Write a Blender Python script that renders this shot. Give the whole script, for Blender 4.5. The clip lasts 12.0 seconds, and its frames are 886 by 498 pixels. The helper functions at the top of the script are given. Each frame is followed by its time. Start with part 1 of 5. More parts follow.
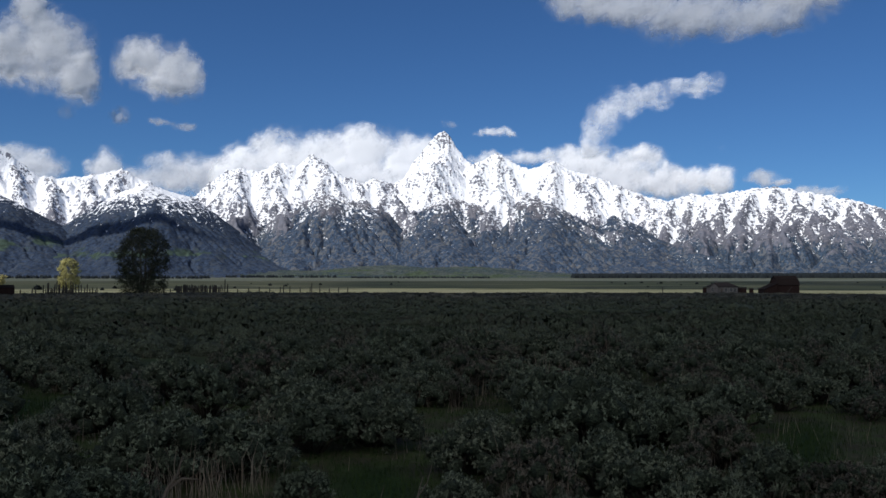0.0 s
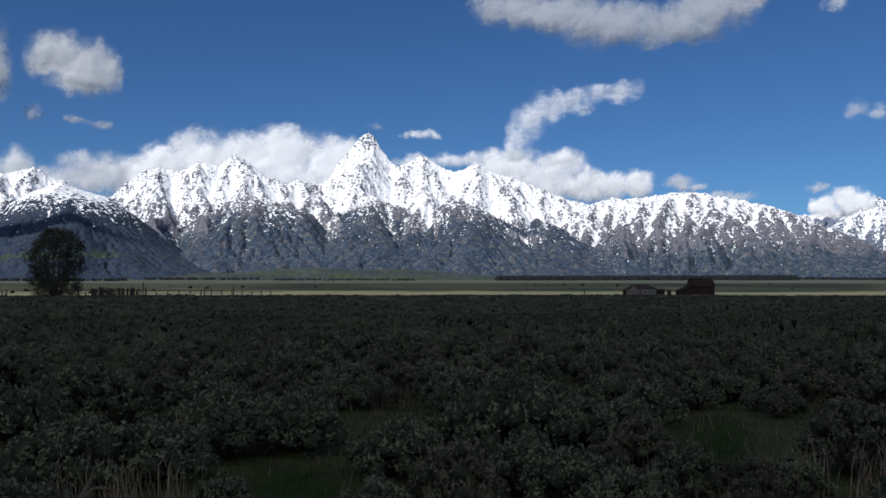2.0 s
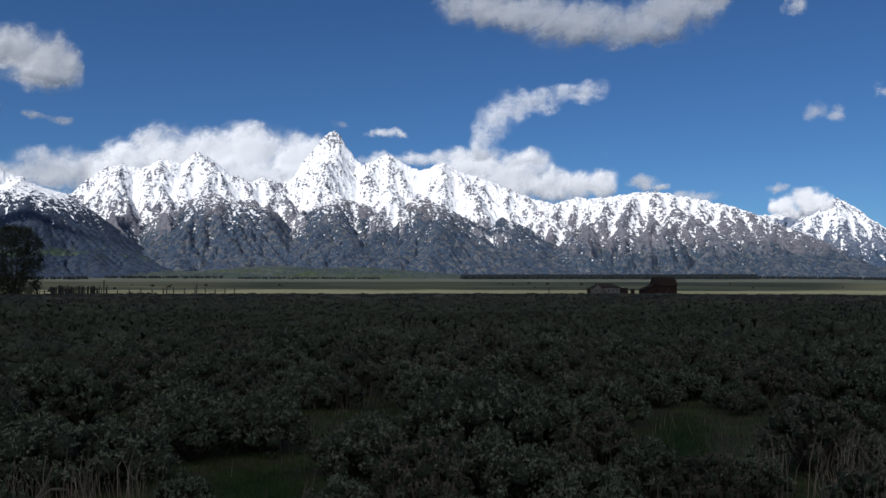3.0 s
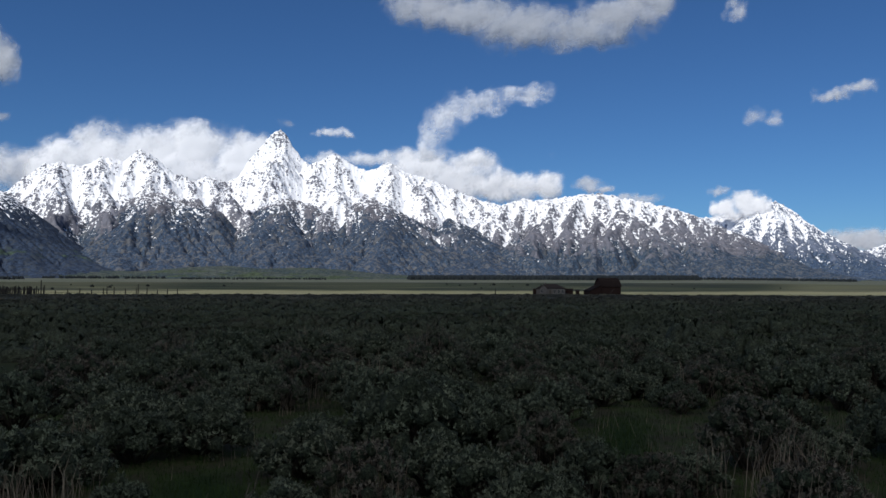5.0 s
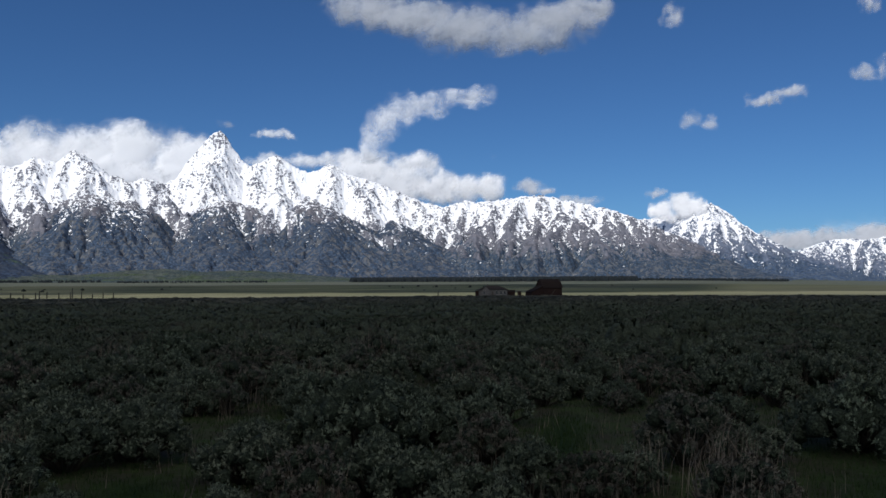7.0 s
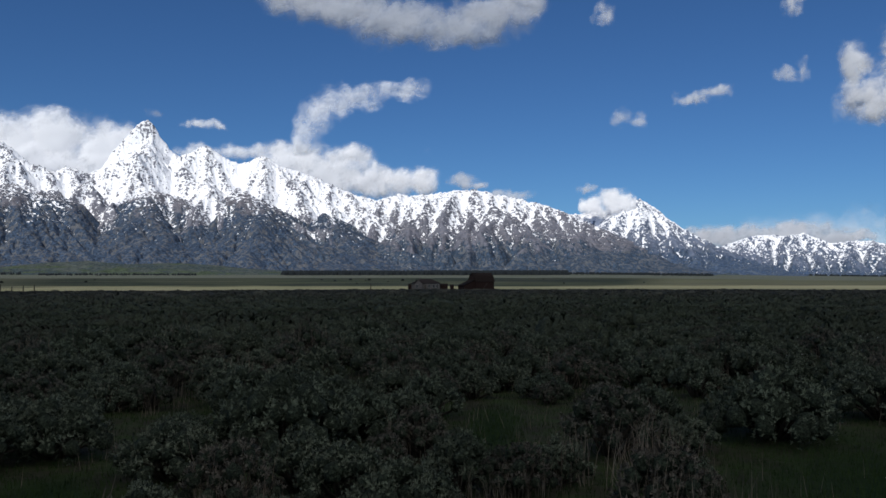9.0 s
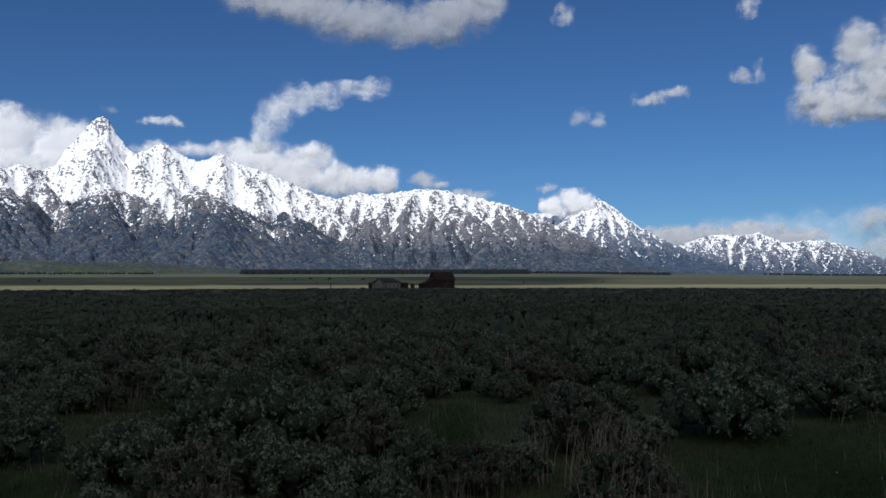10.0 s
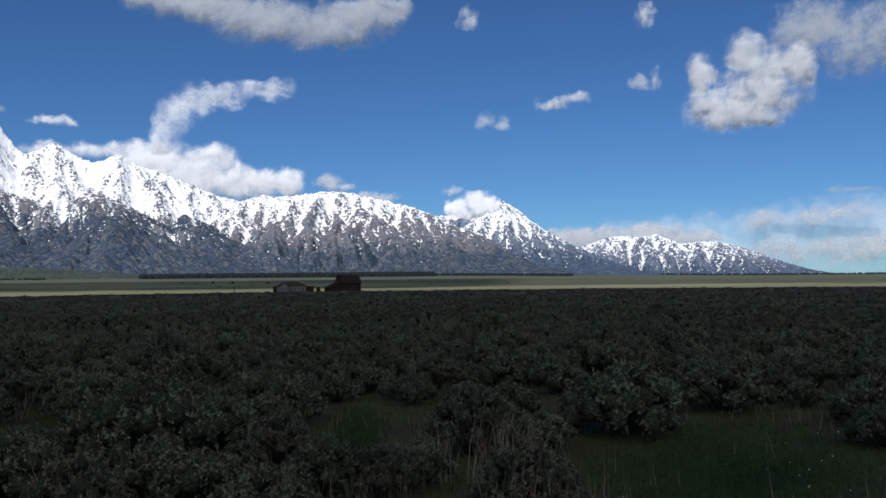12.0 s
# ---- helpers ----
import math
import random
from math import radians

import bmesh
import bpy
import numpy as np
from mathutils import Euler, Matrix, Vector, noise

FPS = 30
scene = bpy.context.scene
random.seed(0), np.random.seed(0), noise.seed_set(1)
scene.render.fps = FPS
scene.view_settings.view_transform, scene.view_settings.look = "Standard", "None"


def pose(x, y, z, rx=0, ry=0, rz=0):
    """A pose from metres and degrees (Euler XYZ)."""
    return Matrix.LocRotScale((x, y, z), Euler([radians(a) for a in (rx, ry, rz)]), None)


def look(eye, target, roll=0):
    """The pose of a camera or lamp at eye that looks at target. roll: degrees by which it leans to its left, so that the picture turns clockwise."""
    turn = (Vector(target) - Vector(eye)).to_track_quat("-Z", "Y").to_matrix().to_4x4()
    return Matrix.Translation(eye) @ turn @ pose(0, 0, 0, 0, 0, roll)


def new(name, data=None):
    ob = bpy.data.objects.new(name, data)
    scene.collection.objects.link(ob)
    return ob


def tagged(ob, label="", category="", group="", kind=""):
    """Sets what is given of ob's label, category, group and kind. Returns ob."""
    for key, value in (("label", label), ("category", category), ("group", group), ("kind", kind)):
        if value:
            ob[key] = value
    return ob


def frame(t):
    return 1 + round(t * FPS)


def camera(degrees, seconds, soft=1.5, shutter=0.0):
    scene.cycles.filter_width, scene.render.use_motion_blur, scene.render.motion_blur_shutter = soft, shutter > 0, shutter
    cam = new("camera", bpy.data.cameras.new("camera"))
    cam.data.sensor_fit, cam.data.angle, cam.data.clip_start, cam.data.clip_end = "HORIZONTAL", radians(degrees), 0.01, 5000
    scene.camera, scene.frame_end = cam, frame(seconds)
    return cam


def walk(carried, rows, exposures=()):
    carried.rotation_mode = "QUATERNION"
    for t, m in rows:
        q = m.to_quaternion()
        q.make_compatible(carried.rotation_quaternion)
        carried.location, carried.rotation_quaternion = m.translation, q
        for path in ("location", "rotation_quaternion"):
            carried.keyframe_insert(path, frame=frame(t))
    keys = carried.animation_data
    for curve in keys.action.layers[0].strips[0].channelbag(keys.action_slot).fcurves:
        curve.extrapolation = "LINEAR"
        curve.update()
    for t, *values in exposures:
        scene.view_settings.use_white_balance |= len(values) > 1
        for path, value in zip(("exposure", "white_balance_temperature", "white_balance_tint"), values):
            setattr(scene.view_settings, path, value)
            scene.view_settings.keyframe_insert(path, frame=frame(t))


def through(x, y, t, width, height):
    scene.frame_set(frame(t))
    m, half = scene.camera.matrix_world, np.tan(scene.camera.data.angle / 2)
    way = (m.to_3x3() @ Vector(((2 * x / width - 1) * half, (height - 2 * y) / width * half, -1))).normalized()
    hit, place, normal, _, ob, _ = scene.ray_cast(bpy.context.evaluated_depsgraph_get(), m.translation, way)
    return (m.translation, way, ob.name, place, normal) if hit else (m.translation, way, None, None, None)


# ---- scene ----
cam = camera(53.8, 12.0)
EYE = 1.65
# seconds, x, y, z from the first eye, yaw, pitch, roll in degrees: the lens turns to the right, almost on the spot
ROWS = [
    (0.0, 0.000, 0.000, 0.000, 0.007, 2.087, 0.012),
    (0.5, 0.004, 0.006, 0.001, -1.325, 2.021, 0.035),
    (1.0, 0.010, 0.009, 0.001, -2.555, 2.056, 0.007),
    (1.5, 0.013, 0.007, 0.002, -3.717, 2.171, 0.000),
    (2.0, 0.016, 0.008, 0.003, -4.918, 2.233, -0.027),
    (2.5, 0.019, 0.012, 0.001, -6.119, 2.192, 0.027),
    (3.0, 0.024, 0.020, -0.002, -7.184, 2.146, 0.038),
    (3.5, 0.030, 0.025, -0.001, -8.226, 2.123, -0.004),
    (5.5, 0.039, 0.035, -0.003, -11.482, 2.226, 0.080),
    (6.0, 0.042, 0.035, -0.003, -12.415, 2.245, -0.051),
    (6.5, 0.051, 0.036, -0.005, -13.416, 2.277, -0.200),
    (7.0, 0.055, 0.037, -0.005, -14.434, 2.319, -0.260),
    (9.0, 0.085, 0.044, -0.009, -18.827, 1.882, -0.071),
    (9.5, 0.090, 0.047, -0.009, -20.167, 1.836, -0.064),
    (10.0, 0.098, 0.054, -0.012, -21.411, 1.814, -0.081),
    (10.5, 0.109, 0.052, -0.012, -23.009, 1.772, -0.395),
    (11.0, 0.115, 0.045, -0.011, -24.568, 1.919, -0.483),
    (11.5, 0.123, 0.042, -0.012, -26.409, 1.905, -0.412),
    (12.0, 0.133, 0.046, -0.012, -27.552, 1.942, -0.605),
]
walk(cam, [(t, pose(x, y, EYE + z, 0, 0, yaw) @ pose(0, 0, 0, 90 + pitch, 0, 0) @ pose(0, 0, 0, 0, 0, roll)) for t, x, y, z, yaw, pitch, roll in ROWS],
     exposures=((0.0, 0.0), (1.0, -0.03), (3.5, -0.09), (6.5, -0.09), (9.0, -0.15), (10.5, -0.15), (11.5, -0.07), (12.0, 0.03)))

# ---- light: late-morning sun from behind, high mountain sky ----
SUN_EL, SUN_AZ = radians(45), radians(-138)          # SUN_AZ clockwise from +y
TO_SUN = Vector((math.sin(SUN_AZ) * math.cos(SUN_EL), math.cos(SUN_AZ) * math.cos(SUN_EL), math.sin(SUN_EL)))
world = bpy.data.worlds.new("sky")
scene.world = world
world.use_nodes = True
wt = world.node_tree
wt.nodes.clear()
sky = wt.nodes.new("ShaderNodeTexSky")
sky.sky_type, sky.sun_disc = "NISHITA", False
sky.sun_elevation, sky.sun_rotation = SUN_EL, SUN_AZ
sky.altitude, sky.air_density, sky.dust_density, sky.ozone_density = 2100, 1.0, 0.5, 1.0
tint = wt.nodes.new("ShaderNodeMix")
tint.data_type, tint.blend_type = "RGBA", "MULTIPLY"
tint.inputs[0].default_value, tint.inputs[7].default_value = 1.0, (0.44, 0.80, 1.24, 1)
bg = wt.nodes.new("ShaderNodeBackground")
bg.inputs["Strength"].default_value = 0.060
wout = wt.nodes.new("ShaderNodeOutputWorld")
wt.links.new(sky.outputs[0], tint.inputs[6])
wt.links.new(tint.outputs[2], bg.inputs["Color"])
wt.links.new(bg.outputs[0], wout.inputs["Surface"])

sun_data = bpy.data.lights.new("sun", "SUN")
sun_data.energy, sun_data.angle, sun_data.color = 4.2, radians(0.53), (1.0, 0.97, 0.92)
sun = new("sun", sun_data)
sun.matrix_world = look(TO_SUN * 300, (0, 0, 0))


# ---- materials ----
class Nodes:
    """Short hand for building a node material."""

    def __init__(self, name):
        self.mat = bpy.data.materials.new(name)
        self.mat.use_nodes = True
        self.t = self.mat.node_tree
        self.t.nodes.clear()
        self.out = self.n("ShaderNodeOutputMaterial")

    def n(self, kind, **inputs):
        node = self.t.nodes.new(kind)
        for key, value in inputs.items():
            self.put(node.inputs[key.replace("_", " ")], value)
        return node

    def put(self, socket, value):
        if isinstance(value, bpy.types.NodeSocket):
            self.t.links.new(value, socket)
        elif isinstance(value, tuple) and len(value) == 3 and socket.type == "RGBA":
            socket.default_value = (*value, 1)
        else:
            socket.default_value = value

    def attr(self, name):
        node = self.n("ShaderNodeAttribute")
        node.attribute_name = name
        return node.outputs["Fac"]

    def where(self):
        return self.n("ShaderNodeNewGeometry").outputs["Position"]

    def noise(self, scale, detail=4.0, rough=0.55, vec=None, distortion=0.0, stretch=None):
        vec = vec or self.where()
        if stretch:
            mp = self.n("ShaderNodeMapping", Vector=vec, Scale=stretch)
            vec = mp.outputs[0]
        return self.n("ShaderNodeTexNoise", Vector=vec, Scale=scale, Detail=detail, Roughness=rough, Distortion=distortion).outputs[0]

    def math(self, op, a, b=0.0, clamp=False):
        node = self.n("ShaderNodeMath")
        node.operation, node.use_clamp = op, clamp
        self.put(node.inputs[0], a)
        self.put(node.inputs[1], b)
        return node.outputs[0]

    def ramp(self, value, lo, hi):
        node = self.n("ShaderNodeMapRange", Value=value)
        node.interpolation_type = "SMOOTHSTEP"
        node.inputs["From Min"].default_value, node.inputs["From Max"].default_value = lo, hi
        return node.outputs[0]

    def mix(self, fac, a, b):
        node = self.n("ShaderNodeMix")
        node.data_type = "RGBA"
        self.put(node.inputs[0], fac)
        self.put(node.inputs[6], a)
        self.put(node.inputs[7], b)
        return node.outputs[2]

    def rnd(self):
        return self.n("ShaderNodeObjectInfo").outputs["Random"]

    def island(self):
        return self.n("ShaderNodeNewGeometry").outputs["Random Per Island"]

    def bump(self, height, strength=0.4, distance=0.02):
        return self.n("ShaderNodeBump", Strength=strength, Distance=distance, Height=height).outputs[0]

    def surface(self, color, rough=0.85, normal=None, spec=0.3):
        node = self.n("ShaderNodeBsdfPrincipled", Base_Color=color, Roughness=rough)
        node.inputs["Specular IOR Level"].default_value = spec
        if normal:
            self.put(node.inputs["Normal"], normal)
        self.t.links.new(node.outputs[0], self.out.inputs["Surface"])
        return self.mat


def mountain_material(name, rock, forest, meadow, snow_white=(0.91, 0.92, 0.94), relief=0.8, ragged=1.0, grain=1.0):
    m = Nodes(name)
    fine = m.noise(0.09, 6, 0.65)
    mid = m.noise(0.018, 5, 0.6)
    # gullies, ledges and avalanche tracks run down the slope
    streak = m.noise(0.060 * grain, 5, 0.62, stretch=(1.0, 0.30, 0.30), distortion=0.5)
    ledge = m.noise(0.060 * grain, 5, 0.6, stretch=(0.55, 0.55, 1.6), distortion=0.9)
    trees = m.noise(0.13, 3, 0.7)
    rock_c = m.mix(m.ramp(streak, 0.38, 0.64), rock, tuple(c * 0.58 for c in rock))
    rock_c = m.mix(m.ramp(ledge, 0.48, 0.66), rock_c, (rock[0] * 1.22, rock[1] * 1.14, rock[2] * 1.06))
    forest_c = m.mix(m.ramp(trees, 0.36, 0.64), tuple(c * 0.55 for c in forest), tuple(c * 1.6 for c in forest))
    glade = m.noise(0.050, 5, 0.7, distortion=1.0, stretch=(1.0, 0.6, 0.7))
    forest_c = m.mix(m.math("MULTIPLY", m.ramp(glade, 0.50, 0.58), 0.75), forest_c, (rock[0] * 0.86, rock[1] * 0.86, rock[2] * 0.74))
    wood = m.math("ADD", m.attr("forest"), m.math("MULTIPLY", m.math("SUBTRACT", fine, 0.5), 2.2))
    c = m.mix(m.ramp(wood, 0.25, 0.6), rock_c, forest_c)
    green = m.math("ADD", m.attr("meadow"), m.math("MULTIPLY", m.math("SUBTRACT", mid, 0.5), 2.0))
    meadow_c = m.mix(m.ramp(fine, 0.4, 0.6), meadow, tuple(v * 0.55 for v in meadow))
    c = m.mix(m.ramp(green, 0.4, 0.7), c, meadow_c)
    patch = m.math("MULTIPLY", m.math("SUBTRACT", streak, 0.5), 2.2 * ragged)
    shelf = m.math("MULTIPLY", m.math("SUBTRACT", ledge, 0.5), 1.9 * ragged)
    speck = m.math("MULTIPLY", m.math("SUBTRACT", m.noise(0.105, 3, 0.6), 0.5), 3.0 * ragged)
    s = m.math("ADD", m.math("ADD", m.attr("snow"), shelf), m.math("ADD", patch, speck))
    cover = m.ramp(s, 0.47, 0.54)
    c = m.mix(cover, c, snow_white)
    rough = m.math("SUBTRACT", 0.9, m.math("MULTIPLY", cover, 0.25))
    height = m.math("ADD", m.math("MULTIPLY", streak, 1.2), m.noise(0.07, 4, 0.6))
    return m.surface(c, rough, m.bump(height, relief * 0.7, 6.0), 0.2)


# haze is put into colour: rock and forest tinted blue, except MEADOWHILL
MOUNTAIN = mountain_material("mountain_rock_snow_hazed", (0.156, 0.161, 0.192), (0.034, 0.054, 0.084), (0.066, 0.090, 0.034), ragged=1.1, grain=1.0)
FOREHILL = mountain_material("forehill_forest_hazed", (0.052, 0.064, 0.094), (0.023, 0.036, 0.062), (0.050, 0.078, 0.056), relief=0.3, ragged=0.85, grain=1.5)
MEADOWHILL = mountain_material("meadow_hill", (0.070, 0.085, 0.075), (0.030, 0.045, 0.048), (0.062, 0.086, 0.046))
BUTTRESS = mountain_material("buttress_forest_hazed", (0.150, 0.150, 0.172), (0.034, 0.053, 0.085), (0.066, 0.090, 0.034), ragged=1.15, grain=1.3)
FARROCK = mountain_material("far_mountain_hazed", (0.13, 0.160, 0.225), (0.042, 0.068, 0.115), (0.050, 0.066, 0.065), ragged=1.2, grain=1.2)


def ground_material():
    m = Nodes("valley_ground")
    near = m.mix(m.ramp(m.noise(2.5, 6, 0.6), 0.35, 0.65), (0.040, 0.034, 0.022), (0.038, 0.054, 0.016))
    near = m.mix(m.ramp(m.noise(14.0, 4, 0.6), 0.5, 0.75), near, (0.070, 0.060, 0.040))
    green = m.mix(m.ramp(m.noise(9.0, 5, 0.6), 0.3, 0.7), (0.010, 0.023, 0.006), (0.019, 0.038, 0.010))
    near = m.mix(m.attr("grass"), near, green)
    bands = m.noise(0.012, 5, 0.55, stretch=(0.22, 1.0, 1.0))
    hay = m.mix(m.ramp(bands, 0.35, 0.65), (0.215, 0.205, 0.125), (0.165, 0.166, 0.090))
    strips = m.noise(0.02, 4, 0.6, stretch=(0.08, 1.0, 1.0))
    moor = m.mix(m.ramp(bands, 0.4, 0.6), (0.010, 0.015, 0.011), (0.026, 0.034, 0.018))
    moor = m.mix(m.ramp(strips, 0.61, 0.66), moor, (0.115, 0.122, 0.070))
    dry = m.mix(m.ramp(m.noise(0.02, 5, 0.6, stretch=(0.3, 1.0, 1.0)), 0.4, 0.6), (0.115, 0.122, 0.098), (0.080, 0.092, 0.066))
    dark_strip = m.ramp(m.noise(0.030, 4, 0.65, stretch=(0.05, 1.0, 1.0)), 0.57, 0.61)
    hay = m.mix(m.attr("moor"), hay, moor)
    hay = m.mix(m.attr("far_meadow"), hay, dry)
    hay = m.mix(m.math("MULTIPLY", dark_strip, 0.8), hay, (0.036, 0.042, 0.026))
    c = m.mix(m.attr("field"), near, hay)
    return m.surface(c, 0.95, m.bump(m.noise(6.0, 6, 0.65), 0.6, 0.05), 0.1)


GROUND = ground_material()


def cloud_material(name, through_share, through=(0.86, 0.86, 0.86)):
    m = Nodes(name)
    d = m.attr("vapour")
    vec = m.n("ShaderNodeTexCoord").outputs["Object"]
    ragged = m.math("SUBTRACT", m.noise(0.016, 7, 0.62, vec=vec, distortion=0.8), 0.5)
    torn = m.math("SUBTRACT", m.noise(0.0065, 3, 0.5, vec=vec, distortion=1.2), 0.5)
    frayed = m.math("SUBTRACT", m.noise(0.045, 5, 0.65, vec=vec, distortion=0.5), 0.5)
    a = m.math("ADD", m.math("ADD", m.math("MULTIPLY", d, 0.9), m.math("MULTIPLY", torn, 1.1)), m.math("ADD", m.math("MULTIPLY", ragged, 0.9), m.math("MULTIPLY", frayed, 0.5)))
    a = m.math("MULTIPLY", m.math("POWER", m.ramp(a, -0.60, 1.35), 2.1), m.attr("opacity"))
    # cloud shading is put into colour: mottled tone, lightened by white, darkened by grey
    tone = m.mix(m.ramp(m.noise(0.0045, 3, 0.5, vec=vec, distortion=0.6), 0.3, 0.7), (0.58, 0.60, 0.63), (0.72, 0.72, 0.73))
    tone = m.mix(m.attr("white"), tone, (0.99, 0.99, 0.99))
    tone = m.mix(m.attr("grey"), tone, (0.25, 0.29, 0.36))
    diff = m.n("ShaderNodeBsdfDiffuse", Color=tone)
    trl = m.n("ShaderNodeBsdfTranslucent", Color=through)
    body = m.n("ShaderNodeMixShader", Fac=through_share)
    m.t.links.new(diff.outputs[0], body.inputs[1])
    m.t.links.new(trl.outputs[0], body.inputs[2])
    clear = m.n("ShaderNodeBsdfTransparent")
    whole = m.n("ShaderNodeMixShader", Fac=a)
    m.t.links.new(clear.outputs[0], whole.inputs[1])
    m.t.links.new(body.outputs[0], whole.inputs[2])
    m.t.links.new(whole.outputs[0], m.out.inputs["Surface"])
    return m.mat


CLOUD = cloud_material("cloud_vapour", 0.14)
DEEP_CLOUD = cloud_material("deep_cloud_layer", 0.92, (0.60, 0.62, 0.62))


def leaf_material(name, dark, light, per_island=True, rough=0.8):
    m = Nodes(name)
    v = m.island() if per_island else m.rnd()
    c = m.mix(v, dark, light)
    c = m.mix(m.math("MULTIPLY", m.rnd(), 0.55), c, (light[0] * 1.15, light[1] * 0.95, light[2] * 0.95))
    c = m.mix(m.ramp(m.noise(1.2, 3, 0.5), 0.45, 0.75), c, tuple(k * 0.7 for k in dark))
    return m.surface(c, rough, None, 0.25)


SAGE_LEAF = leaf_material("sage_leaf", (0.090, 0.115, 0.074), (0.186, 0.226, 0.154))


def sage_far_material():
    m = Nodes("sage_far_leaf")
    grain = m.noise(16.0, 5, 0.75)
    leaf = m.mix(m.island(), (0.090, 0.112, 0.070), (0.172, 0.202, 0.134))
    leaf = m.mix(m.ramp(m.attr("tone"), 0.40, 0.60), leaf, m.mix(m.island(), (0.058, 0.072, 0.045), (0.104, 0.124, 0.082)))
    leaf = m.mix(m.ramp(m.attr("tone"), 0.60, 0.95), leaf, (0.120, 0.106, 0.084))
    leaf = m.mix(m.ramp(m.attr("tone"), 0.30, 0.05), leaf, (0.066, 0.094, 0.050))
    # clump cores coloured darker than the leaves to carry the clumps' own shade
    shade_core = m.mix(m.ramp(grain, 0.40, 0.66), (0.032, 0.038, 0.025), (0.098, 0.114, 0.076))
    c = m.mix(m.attr("shade_core"), leaf, shade_core)
    c = m.mix(m.math("MULTIPLY", m.attr("dry"), 0.75), c, m.mix(m.ramp(m.noise(0.15, 4, 0.6), 0.35, 0.65), (0.042, 0.040, 0.031), (0.125, 0.114, 0.088)))
    return m.surface(c, 0.9, m.bump(grain, 1.0, 0.06), 0.15)


SAGE_FAR = sage_far_material()
SAGE_DRY = leaf_material("sage_dry_leaf", (0.088, 0.084, 0.064), (0.165, 0.156, 0.122))
STRAW = leaf_material("dry_straw", (0.13, 0.110, 0.084), (0.27, 0.228, 0.172))
GRASS = leaf_material("green_grass", (0.011, 0.029, 0.006), (0.028, 0.056, 0.012))
TREE_LEAF = leaf_material("cottonwood_leaf", (0.027, 0.034, 0.018), (0.068, 0.080, 0.041))
YELLOW_LEAF = leaf_material("spring_leaf", (0.40, 0.37, 0.13), (0.60, 0.56, 0.26))
CONIFER = leaf_material("conifer_needles", (0.006, 0.010, 0.013), (0.014, 0.020, 0.022), rough=1.0)
FLOWER = leaf_material("white_flower", (0.55, 0.55, 0.50), (0.75, 0.74, 0.70))


def sage_shade_core_material():
    m = Nodes("sage_shade_core")
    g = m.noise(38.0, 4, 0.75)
    # core far darker than the leaves: shade within the bush put into colour
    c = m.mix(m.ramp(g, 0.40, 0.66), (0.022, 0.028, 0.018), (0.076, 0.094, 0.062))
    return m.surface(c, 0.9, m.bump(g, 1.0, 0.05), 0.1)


SAGE_SHADE_CORE = sage_shade_core_material()


def wood_material(name, a, b, scale=6.0, stretch=(8.0, 8.0, 0.6)):
    m = Nodes(name)
    g = m.noise(scale, 5, 0.6, stretch=stretch)
    c = m.mix(m.ramp(g, 0.3, 0.7), a, b)
    c = m.mix(m.math("MULTIPLY", m.rnd(), 0.4), c, tuple(v * 0.6 for v in a))
    c = m.mix(m.ramp(m.noise(0.7, 4, 0.6), 0.5, 0.75), c, tuple(v * 0.65 for v in b))
    return m.surface(c, 0.88, m.bump(g, 0.5, 0.01), 0.2)


BARK = wood_material("bark", (0.085, 0.068, 0.052), (0.15, 0.125, 0.10))
STEM = wood_material("sage_stem", (0.035, 0.030, 0.022), (0.075, 0.064, 0.050), 20.0)
BARN_WOOD = wood_material("barn_wood", (0.016, 0.008, 0.007), (0.028, 0.014, 0.012), 3.0)
HOUSE_ROOF = wood_material("house_shingle", (0.026, 0.020, 0.018), (0.045, 0.035, 0.030), 2.0, (3.0, 3.0, 3.0))
BARN_ROOF = wood_material("barn_shingle", (0.026, 0.018, 0.016), (0.046, 0.033, 0.029), 2.0, (3.0, 3.0, 3.0))
GREY_WOOD = wood_material("grey_wood", (0.036, 0.031, 0.026), (0.080, 0.070, 0.060), 5.0)
STUCCO = wood_material("pale_stucco", (0.085, 0.079, 0.078), (0.125, 0.116, 0.113), 1.2, (1.0, 1.0, 1.0))
TRIM = wood_material("pale_trim", (0.24, 0.225, 0.21), (0.32, 0.30, 0.28), 4.0)


def glass_material():
    m = Nodes("old_window_glass")
    return m.surface((0.03, 0.035, 0.04), 0.12, m.bump(m.noise(3.0, 2), 0.1, 0.01), 0.5)


GLASS = glass_material()


